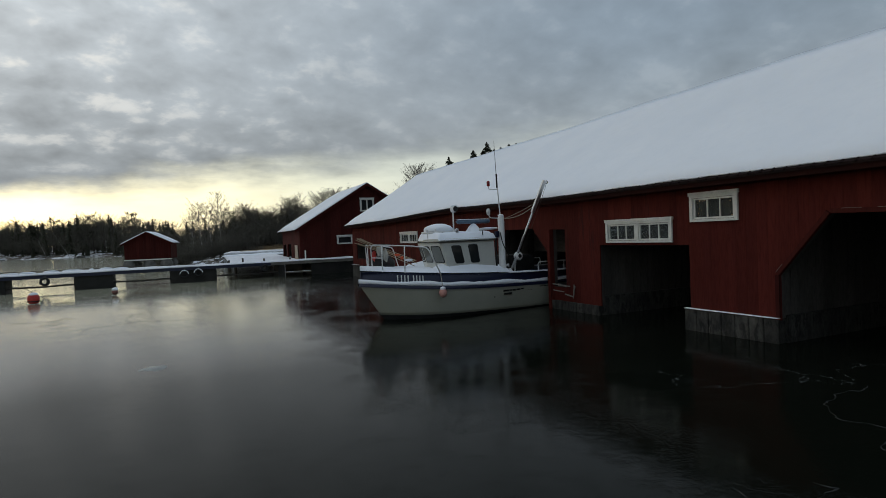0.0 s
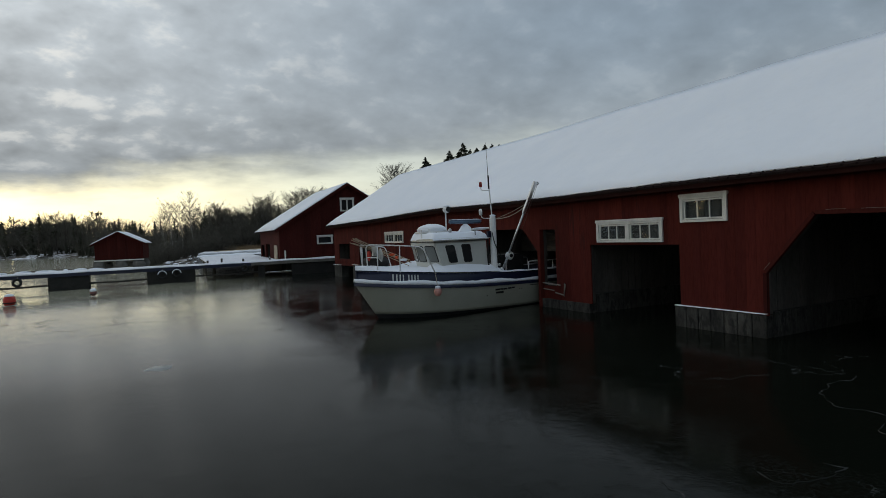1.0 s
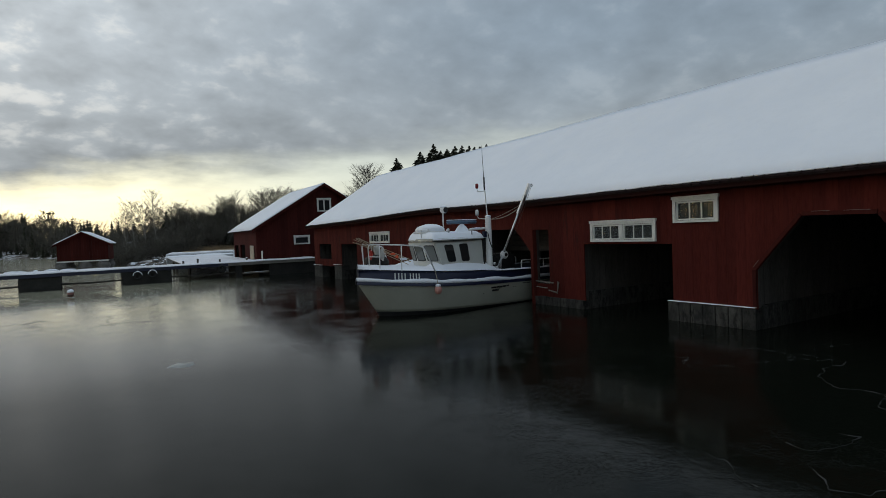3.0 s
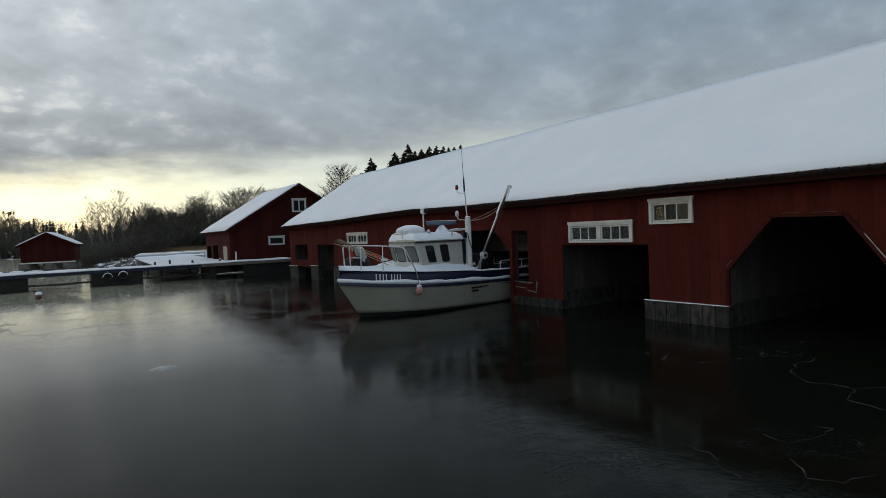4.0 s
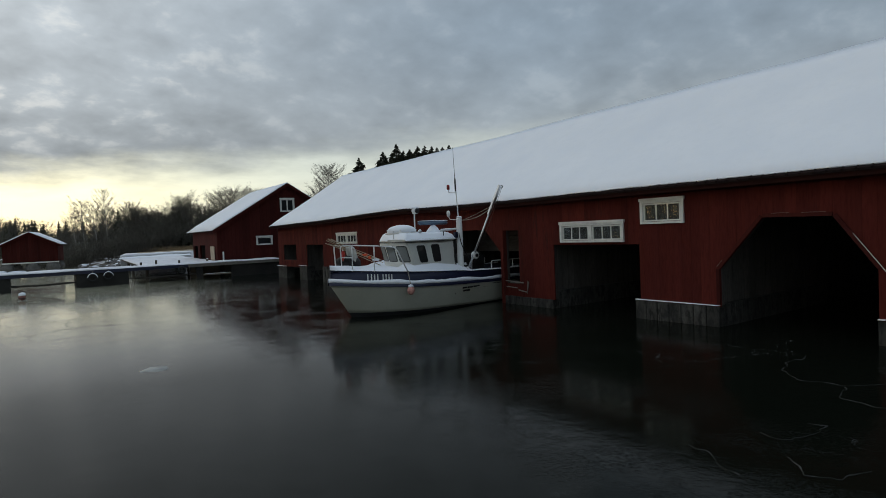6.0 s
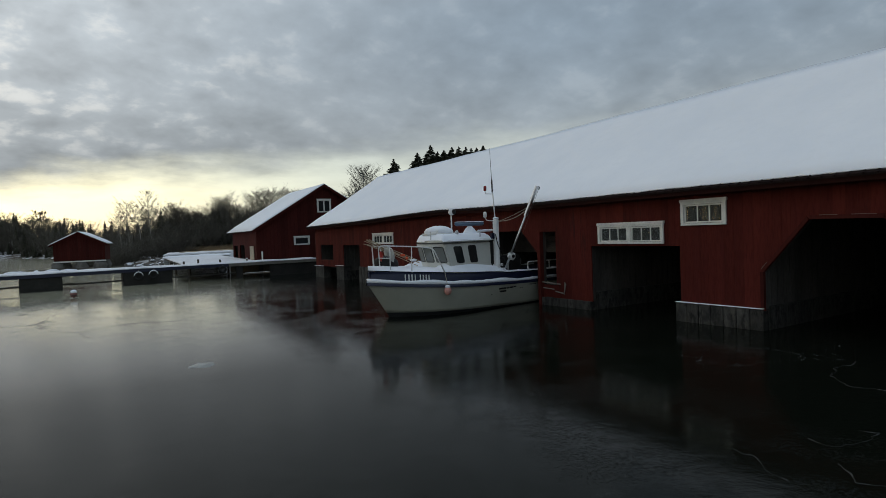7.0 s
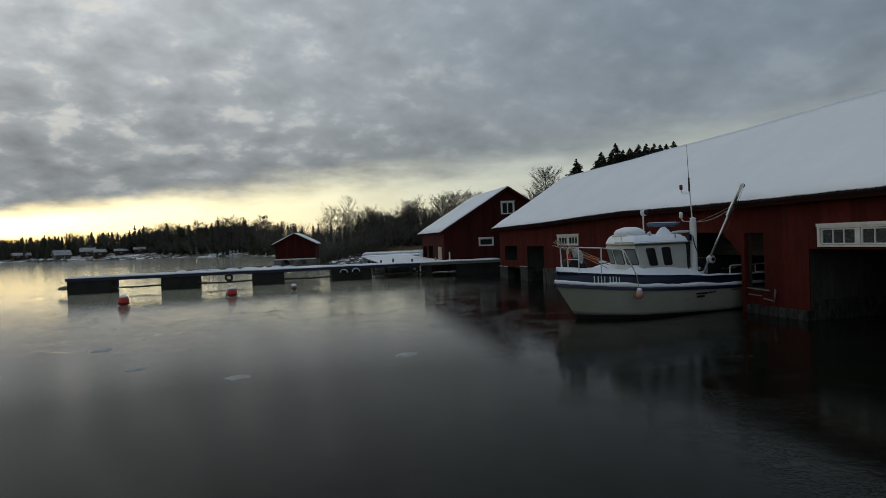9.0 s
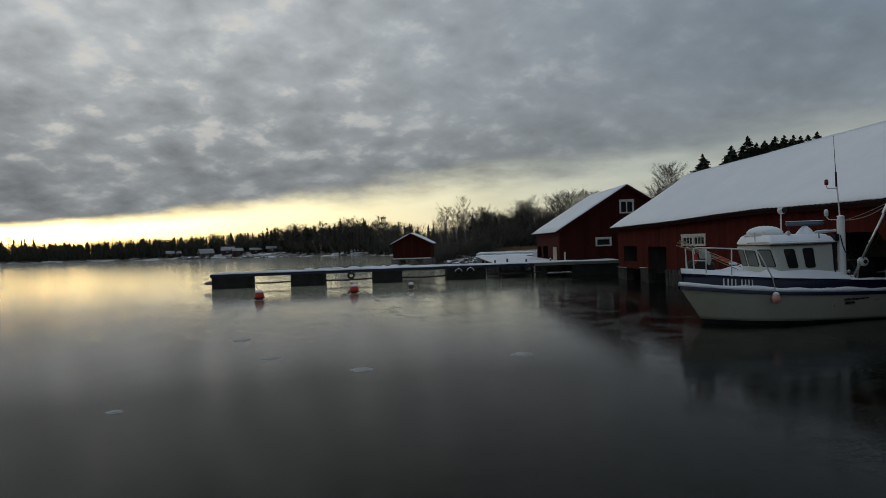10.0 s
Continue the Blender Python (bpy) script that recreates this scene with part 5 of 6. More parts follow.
for x, h in ((3.42, 0.20), (4.2, 0.28), (5.42, 0.20), (6.98, 0.18)):
    b = empty("mooring_post", pose(x, 36.8, 0.885), "short dark mooring post on the jetty", "bollard", "jetty posts")
    part("post", box(bmesh.new(), -0.05, 0.05, -0.05, 0.05, 0, h, 0.01), BARK, b)
    part("snow_cap", lump(bmesh.new(), (0, 0, h + 0.01), (0.06, 0.06, 0.03), x), SNOW, b, "", True)
# hoses and lines heaped along the far edge of the jetty, snowed over
rng = random.Random(3)
for k in range(11):
    x = -8.03 + k * 0.57 + rng.uniform(-0.3, 0.3)
    ob = mesh_object("snow_lump", lump(bmesh.new(), (0, 0, 0), (rng.uniform(0.10, 0.40), 0.14, rng.uniform(0.03, 0.09)), k, 3, 0.3), SNOW, True)
    ob.matrix_world = pose(x, 36.8, 0.955)
    tagged(ob, "small heap of snow on the edge of the jetty", "snow heap", "snow heaps on the jetty")
for k in range(4):
    a = -7.84 + k * 1.65
    ob = mesh_object("mooring_line", tube(bmesh.new(), bend([(a, 36.85, 0.965), (a + 0.6, 36.83, 1.07), (a + 1.2, 36.88, 0.99), (a + 1.8, 36.82, 1.04)], 5, 0.3), 0.022, 6), BARK)
    tagged(ob, "dark mooring line lying on the jetty", "rope", "mooring lines")
ob = mesh_object("ice_slab", lump(bmesh.new(), (-13.93, 36.1, 0.34), (0.40, 0.18, 0.12), 7.0, 2, 0.3), GREY_WOOD)
tagged(ob, "grey snub boom float at the jetty's end", "float")
# low white line of snow; the beam is added only to carry it
ob = mesh_object("spacer_beam", box(bmesh.new(), 6.38, 7.98, 35.50, 35.62, 0.17, 0.24, 0.01), GREY_WOOD)
tagged(ob, "added grey beam carrying a thin white line of snow between two pontoons", "beam")
part("snow_cover", snow_slab(bmesh.new(), [(6.5, 35.50, 0.242), (7.94, 35.50, 0.242), (7.94, 35.62, 0.242), (6.5, 35.62, 0.242)], 20, 4, 0.025, 1.0, 0.01, 0.01), SNOW, ob, "", True)

# ---------------------------------------------------------------- marks on the ice


def build_frost_patch(x, y, rx, ry, seed):
    bm = bmesh.new()
    mid = bm.verts.new((0, 0, 0.004))
    ring = [bm.verts.new((rx * k * math.cos(a), ry * k * math.sin(a), 0.002)) for a, k in ((2 * math.pi * i / 28, 1 + 0.35 * wobble((math.cos(6.283 * i / 28), math.sin(6.283 * i / 28), seed), 1.6)) for i in range(28))]
    low = [bm.verts.new((v.co.x * 1.04, v.co.y * 1.04, -0.01)) for v in ring]
    for a, b, c, d in zip(ring, ring[1:] + ring[:1], low, low[1:] + low[:1]):
        bm.faces.new((mid, a, b))
        bm.faces.new((a, c, d, b))
    ob = mesh_object("frost_patch", bm, FROST, True)
    ob.matrix_world = pose(x, y, 0)
    tagged(ob, "pale patch of frost on the dark ice", "frost", "frost patches on the ice")


for k, (x, y, rx, ry) in enumerate(((-6.48, 14.73, 0.24, 0.26), (-5.25, 12.08, 0.20, 0.22), (-3.3, 10.5, 0.20, 0.20), (-0.25, 11.2, 0.21, 0.20), (-6.6, 8.45, 0.12, 0.10))):
    build_frost_patch(x, y, rx, ry, k * 3.0)


def build_ridge(pts, seed):
    """A refrozen crack: a thin wandering ridge on the ice, broken here and there."""
    line = []
    for (x0, y0), (x1, y1) in zip(pts, pts[1:]):
        n = max(3, int(math.dist((x0, y0), (x1, y1)) / 0.03))
        line += [(x0 + (x1 - x0) * i / n, y0 + (y1 - y0) * i / n) for i in range(n)]
    line = [(x + 0.12 * wobble((x, y, seed), 3) + 0.035 * wobble((x, y, seed), 11), y + 0.12 * wobble((x, y, seed + 5), 3) + 0.035 * wobble((x, y, seed), 13)) for x, y in line]
    bm = bmesh.new()
    rings = []
    for i, (x, y) in enumerate(line):
        (xa, ya), (xb, yb) = line[max(i - 1, 0)], line[min(i + 1, len(line) - 1)]
        d = Vector((xb - xa, yb - ya, 0)).normalized()
        w = 0.008 * max(0.05, 0.45 + 2.0 * wobble((x, y, seed), 6, 2))
        s = Vector((-d.y, d.x, 0)) * w
        p = Vector((x, y, 0))
        rings.append([bm.verts.new(p + s - Vector((0, 0, 0.002))), bm.verts.new(p + Vector((0, 0, 0.005))), bm.verts.new(p - s - Vector((0, 0, 0.002)))])
    for a, b in zip(rings, rings[1:]):
        for k in range(2):
            bm.faces.new((a[k], a[k + 1], b[k + 1], b[k]))
    tagged(mesh_object("ice_ridge", bm, RIDGE), "thin white refrozen crack in the dark ice", "ice crack", "refrozen cracks")


for k, pts in enumerate((
        [(7.79, 4.26), (7.37, 4.32), (6.67, 4.17), (6.25, 3.69), (6.38, 3.29), (6.86, 2.9)],
        [(6.29, 3.25), (5.8, 3.03), (5.65, 2.75), (5.68, 2.3)],
        [(4.56, 2.96), (4.63, 2.81), (4.24, 2.79), (3.89, 2.89), (3.87, 3.13)],
        [(3.49, 2.67), (3.21, 2.42), (3.27, 2.21), (3.68, 2.11)],
        [(3.17, 3.41), (2.93, 3.0), (2.84, 2.74)])):
    build_ridge(pts, k * 2.0)

# ---------------------------------------------------------------- snow-covered quays behind the jetty


PALE_GREY = material("pale_grey_facing", (0.26, 0.27, 0.28), (0.40, 0.41, 0.42), 1.5, 0.9, bump=1.0, fine=12)


def build_quay(name, corners, top, thick, label):
    bm = bmesh.new()
    prism(bm, [(x, y, -0.4) for x, y in corners], (0, 0, top + 0.4 - thick))
    q = tagged(mesh_object(name, bm, SNOW_DECK), label, "quay", kind="structure")
    a, b, c, d = [(x, y, top - thick) for x, y in corners]
    part("snow_cover", snow_slab(bmesh.new(), [a, b, c, d], 40, 20, thick, top * 7, 0.06, 0.05), SNOW_DECK, q, "thick undisturbed snow", True)


def build_low_deck():
    """A wide timber deck on posts, level with the jetty."""
    corners = [(3.5, 37.08), (7.6, 37.08), (9.6, 57.0), (4.8, 55.5)]
    bm = prism(bmesh.new(), [(x, y, 0.74) for x, y in corners], (0, 0, 0.09))
    q = tagged(mesh_object("quay_deck", bm, DARK_WOOD), "low timber quay under snow beside the gabled boathouse", "quay", kind="structure")
    a, b, c, d = [(x, y, 0.834) for x, y in corners]
    part("snow_cover", snow_slab(bmesh.new(), [a, b, c, d], 30, 50, 0.10, 7.0, 0.05, 0.04), SNOW_DECK, q, "undisturbed snow", True)
    for x, y in ((3.9, 38.0), (4.2, 45.5), (4.7, 51), (5.2, 55), (7.9, 46.0)):
        part("pile", tube(bmesh.new(), [(x, y, -0.8), (x, y, 0.74)], 0.09, 8), BARK, q)


build_low_deck()
build_quay("quay_high", [(4.9, 57.3), (10.9, 58.6), (13.5, 66.0), (6.2, 64.0)], 1.24, 0.10, "higher quay with a pale grey edge under snow")
def build_snow_bank():
    bm = snow_slab(bmesh.new(), [(4.6, 55.6, 0.88), (10.5, 57.05, 0.88), (10.9, 58.45, 0.98), (4.85, 57.2, 0.98)], 30, 8, 0.08, 5.0, 0.05, 0.05)
    tagged(mesh_object("snow_bank", bm, SNOW, True), "drifted snow banked against the higher quay", "snow bank", kind="structure")


build_snow_bank()
EDGE_A, EDGE_B = Vector((4.88, 57.26, 0)), Vector((10.9, 58.56, 0))
ob = mesh_object("quay_edge", prism(bmesh.new(), [EDGE_A + Vector((0, 0, 1.00)), EDGE_B + Vector((0, 0, 1.00)), EDGE_B + Vector((0, 0, 1.06)), EDGE_A + Vector((0, 0, 1.06))], (0.01, -0.08, 0)), PALE_GREY)
tagged(ob, "grey edge beam of the snowed-over quay", "quay edge", kind="structure")
for k, (x, y, a) in enumerate(((8.0, 60, 4), (9.4, 61, -3), (10.6, 62, 6))):
    ob = mesh_object("timber_pole", tube(bmesh.new(), [(-1.4, 0, 0), (1.4, 0, 0.03)], 0.06, 8), POLE)
    ob.matrix_world = pose(x, y, 1.25, 0, 0, a)
    tagged(ob, "pale timber pole lying on the snowy quay", "pole", "timber poles")

# ---------------------------------------------------------------- details on the walls


PALE_PLANK = material("pale_planed_planks", (0.34, 0.29, 0.22), (0.46, 0.40, 0.31), 2, 0.85, bump=0.3, fine=40)


def build_door_leaf():
    d = empty("door_leaf", H2 @ pose(-0.05, 0.62, 0.84, 0, 0, 90), "weathered pale plank door standing ajar", "door")
    for k in range(4):
        part("plank", box(bmesh.new(), k * 0.26, k * 0.26 + 0.25, -0.02, 0.02, 0, 0.92 + 0.02 * (k % 2), 0.004), PALE_PLANK, d)


def build_wall_corner_posts():
    ob = mesh_object("corner_post", box(bmesh.new(), 0.22, 0.30, -0.30, -0.22, 0.86, 1.44, 0.006), WHITE)
    ob.matrix_world = H2
    tagged(ob, "pale post beside the gable front", "post")


build_door_leaf()
build_wall_corner_posts()


def build_opening_trim():
    """Boards nailed round the big boat opening, with a thin line of snow on their upper edges."""
    path = [(3.85, 1.24), (4.50, 2.15), (5.67, 2.17), (6.53, 1.17), (6.53, 0.45)]
    for i, ((y0, z0), (y1, z1)) in enumerate(zip(path, path[1:])):
        d = Vector((0, y1 - y0, z1 - z0))
        n = Vector((0, -d.z, d.y)).normalized()
        w = 0.075
        a, b = Vector((WX - 0.035, y0, z0)), Vector((WX - 0.035, y1, z1))
        bm = prism(bmesh.new(), [a + n * 0.005, b + n * 0.005, b + n * w, a + n * w], (0.03, 0, 0))
        t = tagged(mesh_object("opening_trim", bm, RED_OLD), "dark red board trimming the boat opening", "trim", kind="structure")
        spans = {0: [(-0.55, 0.62)], 1: [(0.08, 0.42), (0.60, 0.86)], 2: [(0.86, 1.0)]}.get(i, [])
        for s0, s1 in spans:
            p, q = a.lerp(b, s0) + n * (w + 0.0), a.lerp(b, s1) + n * (w + 0.0)
            bm = tube(bmesh.new(), [p, p.lerp(q, 0.5) + n * 0.004, q], 0.006 if i == 0 else 0.0035, 6)
            part("batten_edge", bm, WHITE if i == 0 else GREY_WOOD, t, "thin pale batten edge")


build_opening_trim()


def build_broken_planks():
    for k, (y0, z0, y1, z1, w) in enumerate(((12.92, 0.64, 12.20, 0.61, 0.03), (12.90, 0.48, 12.45, 0.46, 0.022), (12.40, 0.40, 12.08, 0.36, 0.03), (12.06, 0.33, 11.98, 0.64, 0.05))):
        bm = prism(bmesh.new(), [(0, y0, z0), (0, y1, z1), (0, y1 + (0.05 if k == 3 else 0), z1 + w), (0, y0, z0 + w)], (0.02, 0, 0))
        ob = mesh_object("loose_plank", bm, GREY_WOOD)
        ob.matrix_world = pose(WX - 0.06, 0, 0)
        tagged(ob, "snow-edged loose plank on the boathouse wall", "plank", "loose planks")


build_broken_planks()
for k, (y, w, z, tilt) in enumerate(((12.44, 0.035, 0.5, 3), (12.60, 0.03, 0.52, -4))):
    ob = mesh_object("leaning_batten", box(bmesh.new(), 0, 0.02, -w / 2, w / 2, 0, 1.45, 0.003), GREY_WOOD)
    ob.matrix_world = pose(WX + 0.35 + 0.2 * k, y, z, tilt)
    tagged(ob, "pale batten leaning inside the dark doorway", "batten", "battens in the doorway")
ob = mesh_object("doorway_shelf", box(bmesh.new(), WX + 0.2, WX + 0.75, 12.25, 12.92, 0.36, 0.5, 0.01), LOFT)
tagged(ob, "dark plank step inside the doorway", "plank")
# post beside the berth of the boat
ob = mesh_object("berth_post", box(bmesh.new(), WX - 0.10, WX + 0.02, 12.94, 13.07, -0.4, 2.10, 0.01), RED)
tagged(ob, "dark red post between the doorway and the boat berth", "post")
# stilts and skirting under the small shed
for k, (x, y) in enumerate(((0.3, 0.3), (2.0, 0.3), (3.4, 0.3), (0.3, 2.7), (3.4, 2.7))):
    ob = mesh_object("footing_stone", lump(bmesh.new(), (0, 0, 0), (0.55, 0.5, 0.55), k * 2.0, 2, 0.25), ROCK)
    ob.matrix_world = SH @ pose(x, y, 0.45)
    tagged(ob, "granite boulder pile carrying the small shed", "rock", "shed footings")
ob = mesh_object("shed_skirt", box(bmesh.new(), -0.05, 3.89, -0.03, 0.10, 0.84, 0.95, 0.01), WHITE)
ob.matrix_world = SH
tagged(ob, "pale sill beam with snow under the small shed", "beam")

# ---------------------------------------------------------------- trees


class Soup:
    """Collects loose vertices and faces for one mesh."""

    def __init__(self):
        self.v, self.f = [], []

    def add(self, pts, faces):
        n = len(self.v)
        self.v += [tuple(p) for p in pts]
        self.f += [tuple(n + i for i in f) for f in faces]

    def limb(self, a, b, r0, r1, sides=4):
        a, b = Vector(a), Vector(b)
        d = (b - a)
        if d.length < 1e-6:
            return
        d.normalize()
        u = d.orthogonal().normalized()
        w = d.cross(u)
        ring = [(math.cos(2 * math.pi * k / sides), math.sin(2 * math.pi * k / sides)) for k in range(sides)]
        pts = [a + (u * c + w * s) * r0 for c, s in ring] + [b + (u * c + w * s) * r1 for c, s in ring]
        self.add(pts, [(k, (k + 1) % sides, sides + (k + 1) % sides, sides + k) for k in range(sides)])

    def twig(self, a, b, w):
        a, b = Vector(a), Vector(b)
        u = (b - a).orthogonal().normalized() * w
        q = (b - a).cross(u).normalized() * w
        self.add([a + u, a - u * 0.5 + q * 0.8, a - u * 0.5 - q * 0.8, b], [(0, 1, 3), (1, 2, 3), (2, 0, 3)])

    def blade(self, a, b, w, sag=0.0, drop=0.0):
        """A leaf-shaped spray from a to b."""
        a, b = Vector(a), Vector(b)
        side = (b - a).cross(Vector((0, 0, 1)))
        side = side.normalized() * w if side.length > 1e-5 else Vector((w, 0, 0))
        m = a.lerp(b, 0.45) + Vector((0, 0, sag))
        self.add([a, m + side, b, m - side, m + Vector((0, 0, -drop - w * 0.6))], [(0, 1, 2), (0, 2, 3), (0, 4, 1), (4, 2, 1), (0, 3, 4), (4, 3, 2)])

    def stamp(self, proto, at, scale, turn, squash=1.0):
        """Adds a turned and scaled copy of another soup."""
        v, f = proto
        c, q = math.cos(turn), math.sin(turn)
        m = np.array(((c, q, 0), (-q, c, 0), (0, 0, 1))) * np.array((scale * squash, scale * squash, scale))
        n = len(self.v)
        self.v += (v @ m + np.array(at)).tolist()
        self.f += [tuple(n + k for k in t) for t in f]

    def object(self, name, mats, which=None):
        me = bpy.data.meshes.new(name)
        me.from_pydata(self.v, [], self.f)
        for m in mats:
            me.materials.append(m)
        me.update()
        return new(name, me)


def grow_spruce(trunk, crown, base, h, r, rng, tiers=14, per=8, split=3, fat=1.0, blunt=None, slope=(0.15, 0.5)):
    base = Vector(base)
    trunk.limb(base, base + Vector((0, 0, h * 0.97)), 0.016 * h, 0.004 * h, 6)
    for i in range(tiers):
        s = i / (tiers - 1)
        z = h * (0.12 + 0.86 * s)
        rad = (r * (1 - s) ** 0.85 if blunt is None else min(r, blunt * (h * 1.0 - z) ** 0.9)) * rng.uniform(0.82, 1.1) + 0.05
        n = max(4, int(per * (1 - 0.5 * s)))
        for k in range(n):
            an = 2 * math.pi * (k + rng.random() * 0.7) / n + i * 1.3
            q = rad * rng.uniform(0.65, 1.12)
            a = base + Vector((0, 0, min(h * 0.99, z + rng.uniform(-0.6, 0.6) * h * 0.86 / tiers)))
            b = a + Vector((math.cos(an) * q, math.sin(an) * q, -q * rng.uniform(*slope)))
            crown.blade(a, b, (q * 0.24 + 0.04) * fat, q * 0.08, (q * 0.30 + 0.05) * fat)
            for j in range(split):
                t = rng.uniform(0.35, 0.9)
                c = a.lerp(b, t)
                e = an + rng.choice((-1, 1)) * rng.uniform(0.5, 1.0)
                l = q * (1.1 - t) * 0.75
                crown.blade(c, c + Vector((math.cos(e) * l, math.sin(e) * l, -l * 0.35)), l * 0.32, 0, l * 0.35)


def grow_pine(trunk, crown, base, h, rng, clumps=40):
    base = Vector(base)
    top = base + Vector((rng.uniform(-0.3, 0.3), 0, h))
    trunk.limb(base, top, 0.018 * h, 0.006 * h, 6)
    for i in range(clumps):
        z = h * rng.uniform(0.45, 1.0)
        q = h * 0.2 * rng.random() ** 0.5 * (1.2 - (z / h - 0.45))
        an = rng.uniform(0, 6.28)
        c = base + Vector((math.cos(an) * q, math.sin(an) * q, z))
        for j in range(7):
            d = Vector((rng.gauss(0, 1), rng.gauss(0, 1), rng.gauss(0.3, 0.6))).normalized() * h * 0.07
            crown.blade(c - d * 0.4, c + d, h * 0.018)


def grow_bare(wood, twigs, base, h, spread, rng, limbs=14, twig_n=9, lean=(0, 0), fine=0.012, clear=0.25, stout=0.013):
    """A leafless tree: a bent trunk, rising limbs, branches and a haze of twigs."""
    base = Vector(base)
    tip = base + Vector((lean[0] * h, lean[1] * h, h * 0.92))
    steps = (0, 0.25, 0.5, 0.75, 1.0)
    spine = [base.lerp(tip, s) + Vector((0.02 * h * math.sin(s * 5 + rng.random()), 0.02 * h * math.cos(s * 4), 0)) * (s > 0) for s in steps]
    r = [stout * h * (1 - 0.9 * s) + 0.004 for s in steps]
    for a, b, p, q in zip(spine, spine[1:], r, r[1:]):
        wood.limb(a, b, p, q, 5)
    for i in range(limbs):
        s = clear + (1.0 - clear) * (i + rng.random()) / limbs
        k = min(int(s * 4), 3)
        a = spine[k].lerp(spine[k + 1], s * 4 - k)
        an = i * 2.4 + rng.uniform(-0.5, 0.5)
        arch = math.sin(math.pi * (0.25 + 0.7 * (s - clear) / (1 - clear))) ** 0.7      # widest in the middle of the crown
        l = spread * arch * rng.uniform(0.75, 1.15)
        b = a + Vector((math.cos(an) * l, math.sin(an) * l, l * rng.uniform(0.8, 1.7)))
        m = a.lerp(b, 0.5) + Vector((0, 0, -0.06 * l))
        w = 0.0030 * h * (1.1 - s) + 0.003
        wood.limb(a, m, w, w * 0.7, 4)
        wood.limb(m, b, w * 0.7, w * 0.25, 3)
        for j in range(twig_n):
            t = rng.uniform(0.2, 1.0)
            c = a.lerp(m, t * 2) if t < 0.5 else m.lerp(b, t * 2 - 1)
            e = an + rng.uniform(-1.4, 1.4)
            q = l * rng.uniform(0.25, 0.5)
            d = c + Vector((math.cos(e) * q, math.sin(e) * q, q * rng.uniform(0.1, 1.2)))
            twigs.twig(c, d, fine * 1.2)
            for g in range(3):
                f = c.lerp(d, rng.uniform(0.3, 0.95))
                twigs.twig(f, f + Vector((rng.uniform(-1, 1), rng.uniform(-1, 1), rng.uniform(0.0, 1.1))) * q * 0.5, fine * 0.75)


def grow_full_spruce(trunk, crown, h, r, rng, boughs=460):
    """A dense spruce: boughs all the way up, hanging a little, with flat side sprays."""
    trunk.limb((0, 0, 0), (0, 0, h * 0.99), 0.016 * h, 0.003 * h, 6)
    crown.twig((0, 0, h * 0.95), (0, 0, h + 0.12), 0.03)
    for i in range(boughs):
        down = h * 0.85 * rng.random() ** 1.5                      # distance below the tip
        q = min(r, 0.70 * down ** 0.95 + 0.05) * rng.uniform(0.45, 1.15)
        an = i * 2.39996
        a = Vector((0, 0, h - down + 0.12 * q))
        b = a + Vector((math.cos(an) * q, math.sin(an) * q, -q * rng.uniform(-0.05, 0.55)))
        crown.blade(a, b, 0.10 * q + 0.025, 0.0, 0.06 * q + 0.02)
        for j in range(5):
            t = 0.25 + 0.15 * j + rng.uniform(-0.05, 0.05)
            c = a.lerp(b, t)
            e = an + (1 if j % 2 else -1) * rng.uniform(0.5, 0.9)
            l = q * (1.15 - t) * 0.6 + 0.04
            crown.blade(c, c + Vector((math.cos(e) * l, math.sin(e) * l, -l * rng.uniform(0.1, 0.5))), l * 0.22, 0, l * 0.2)


def single_tree(name, kind, x, y, top, label, category, seed, group="", **kw):
    z = ground_z(x, y) - 0.1
    t = empty(name, pose(x, y, z), label, category, group)
    a, b = Soup(), Soup()
    rng = random.Random(seed)
    if kind == "spruce":
        grow_full_spruce(a, b, top - z, (top - z) * kw.get("wide", 0.2), rng)
        mats = (BARK, NEEDLES)
    else:
        grow_bare(a, b, (0, 0, 0), top - z, (top - z) * kw.get("wide", 0.22), rng, kw.get("limbs", 26), kw.get("twig", 14), kw.get("lean", (0, 0)), kw.get("fine", 0.012), kw.get("clear", 0.25), kw.get("stout", 0.010))
        mats = (kw.get("bark", BARK), FINE_TWIG if kw.get("bark") is BIRCH else TWIG)
    ob = a.object("trunk", [mats[0]])
    ob.parent = t
    ob = b.object("crown", [mats[1]])
    ob.parent = t


for k, (x, top) in enumerate(((28.61, 10.55), (31.69, 11.35), (33.45, 12.3), (34.4, 11.6), (35.3, 11.8), (36.4, 12.2), (37.4, 12.3), (38.4, 12.3), (39.2, 12.2), (40.0, 12.3), (41.0, 12.6))):
    single_tree("spruce_tree", "spruce", x, 58, top, "dark green spruce behind the boathouse roof", "tree", 40 + k, "spruces behind the roof", wide=0.24 + 0.05 * (k % 3) / 2)
for k, (x, y, top, w) in enumerate(((25.2, 101, 10.3, 0.24), (27.4, 101, 10.7, 0.24), (30.6, 103, 11.4, 0.16), (33.0, 104, 10.8, 0.18))):
    single_tree("oak_tree", "bare", x, y, top, "broad leafless tree rising over the wood", "tree", 90 + k, "tall trees over the wood", wide=w, limbs=90, twig=20, fine=0.012, clear=0.22)
single_tree("bare_tree", "bare", 24.0, 56.0, 9.4, "pale leafless birch behind the boathouse roof", "tree", 5, wide=0.19, limbs=100, twig=18, bark=BIRCH, fine=0.008, clear=0.34, stout=0.008)
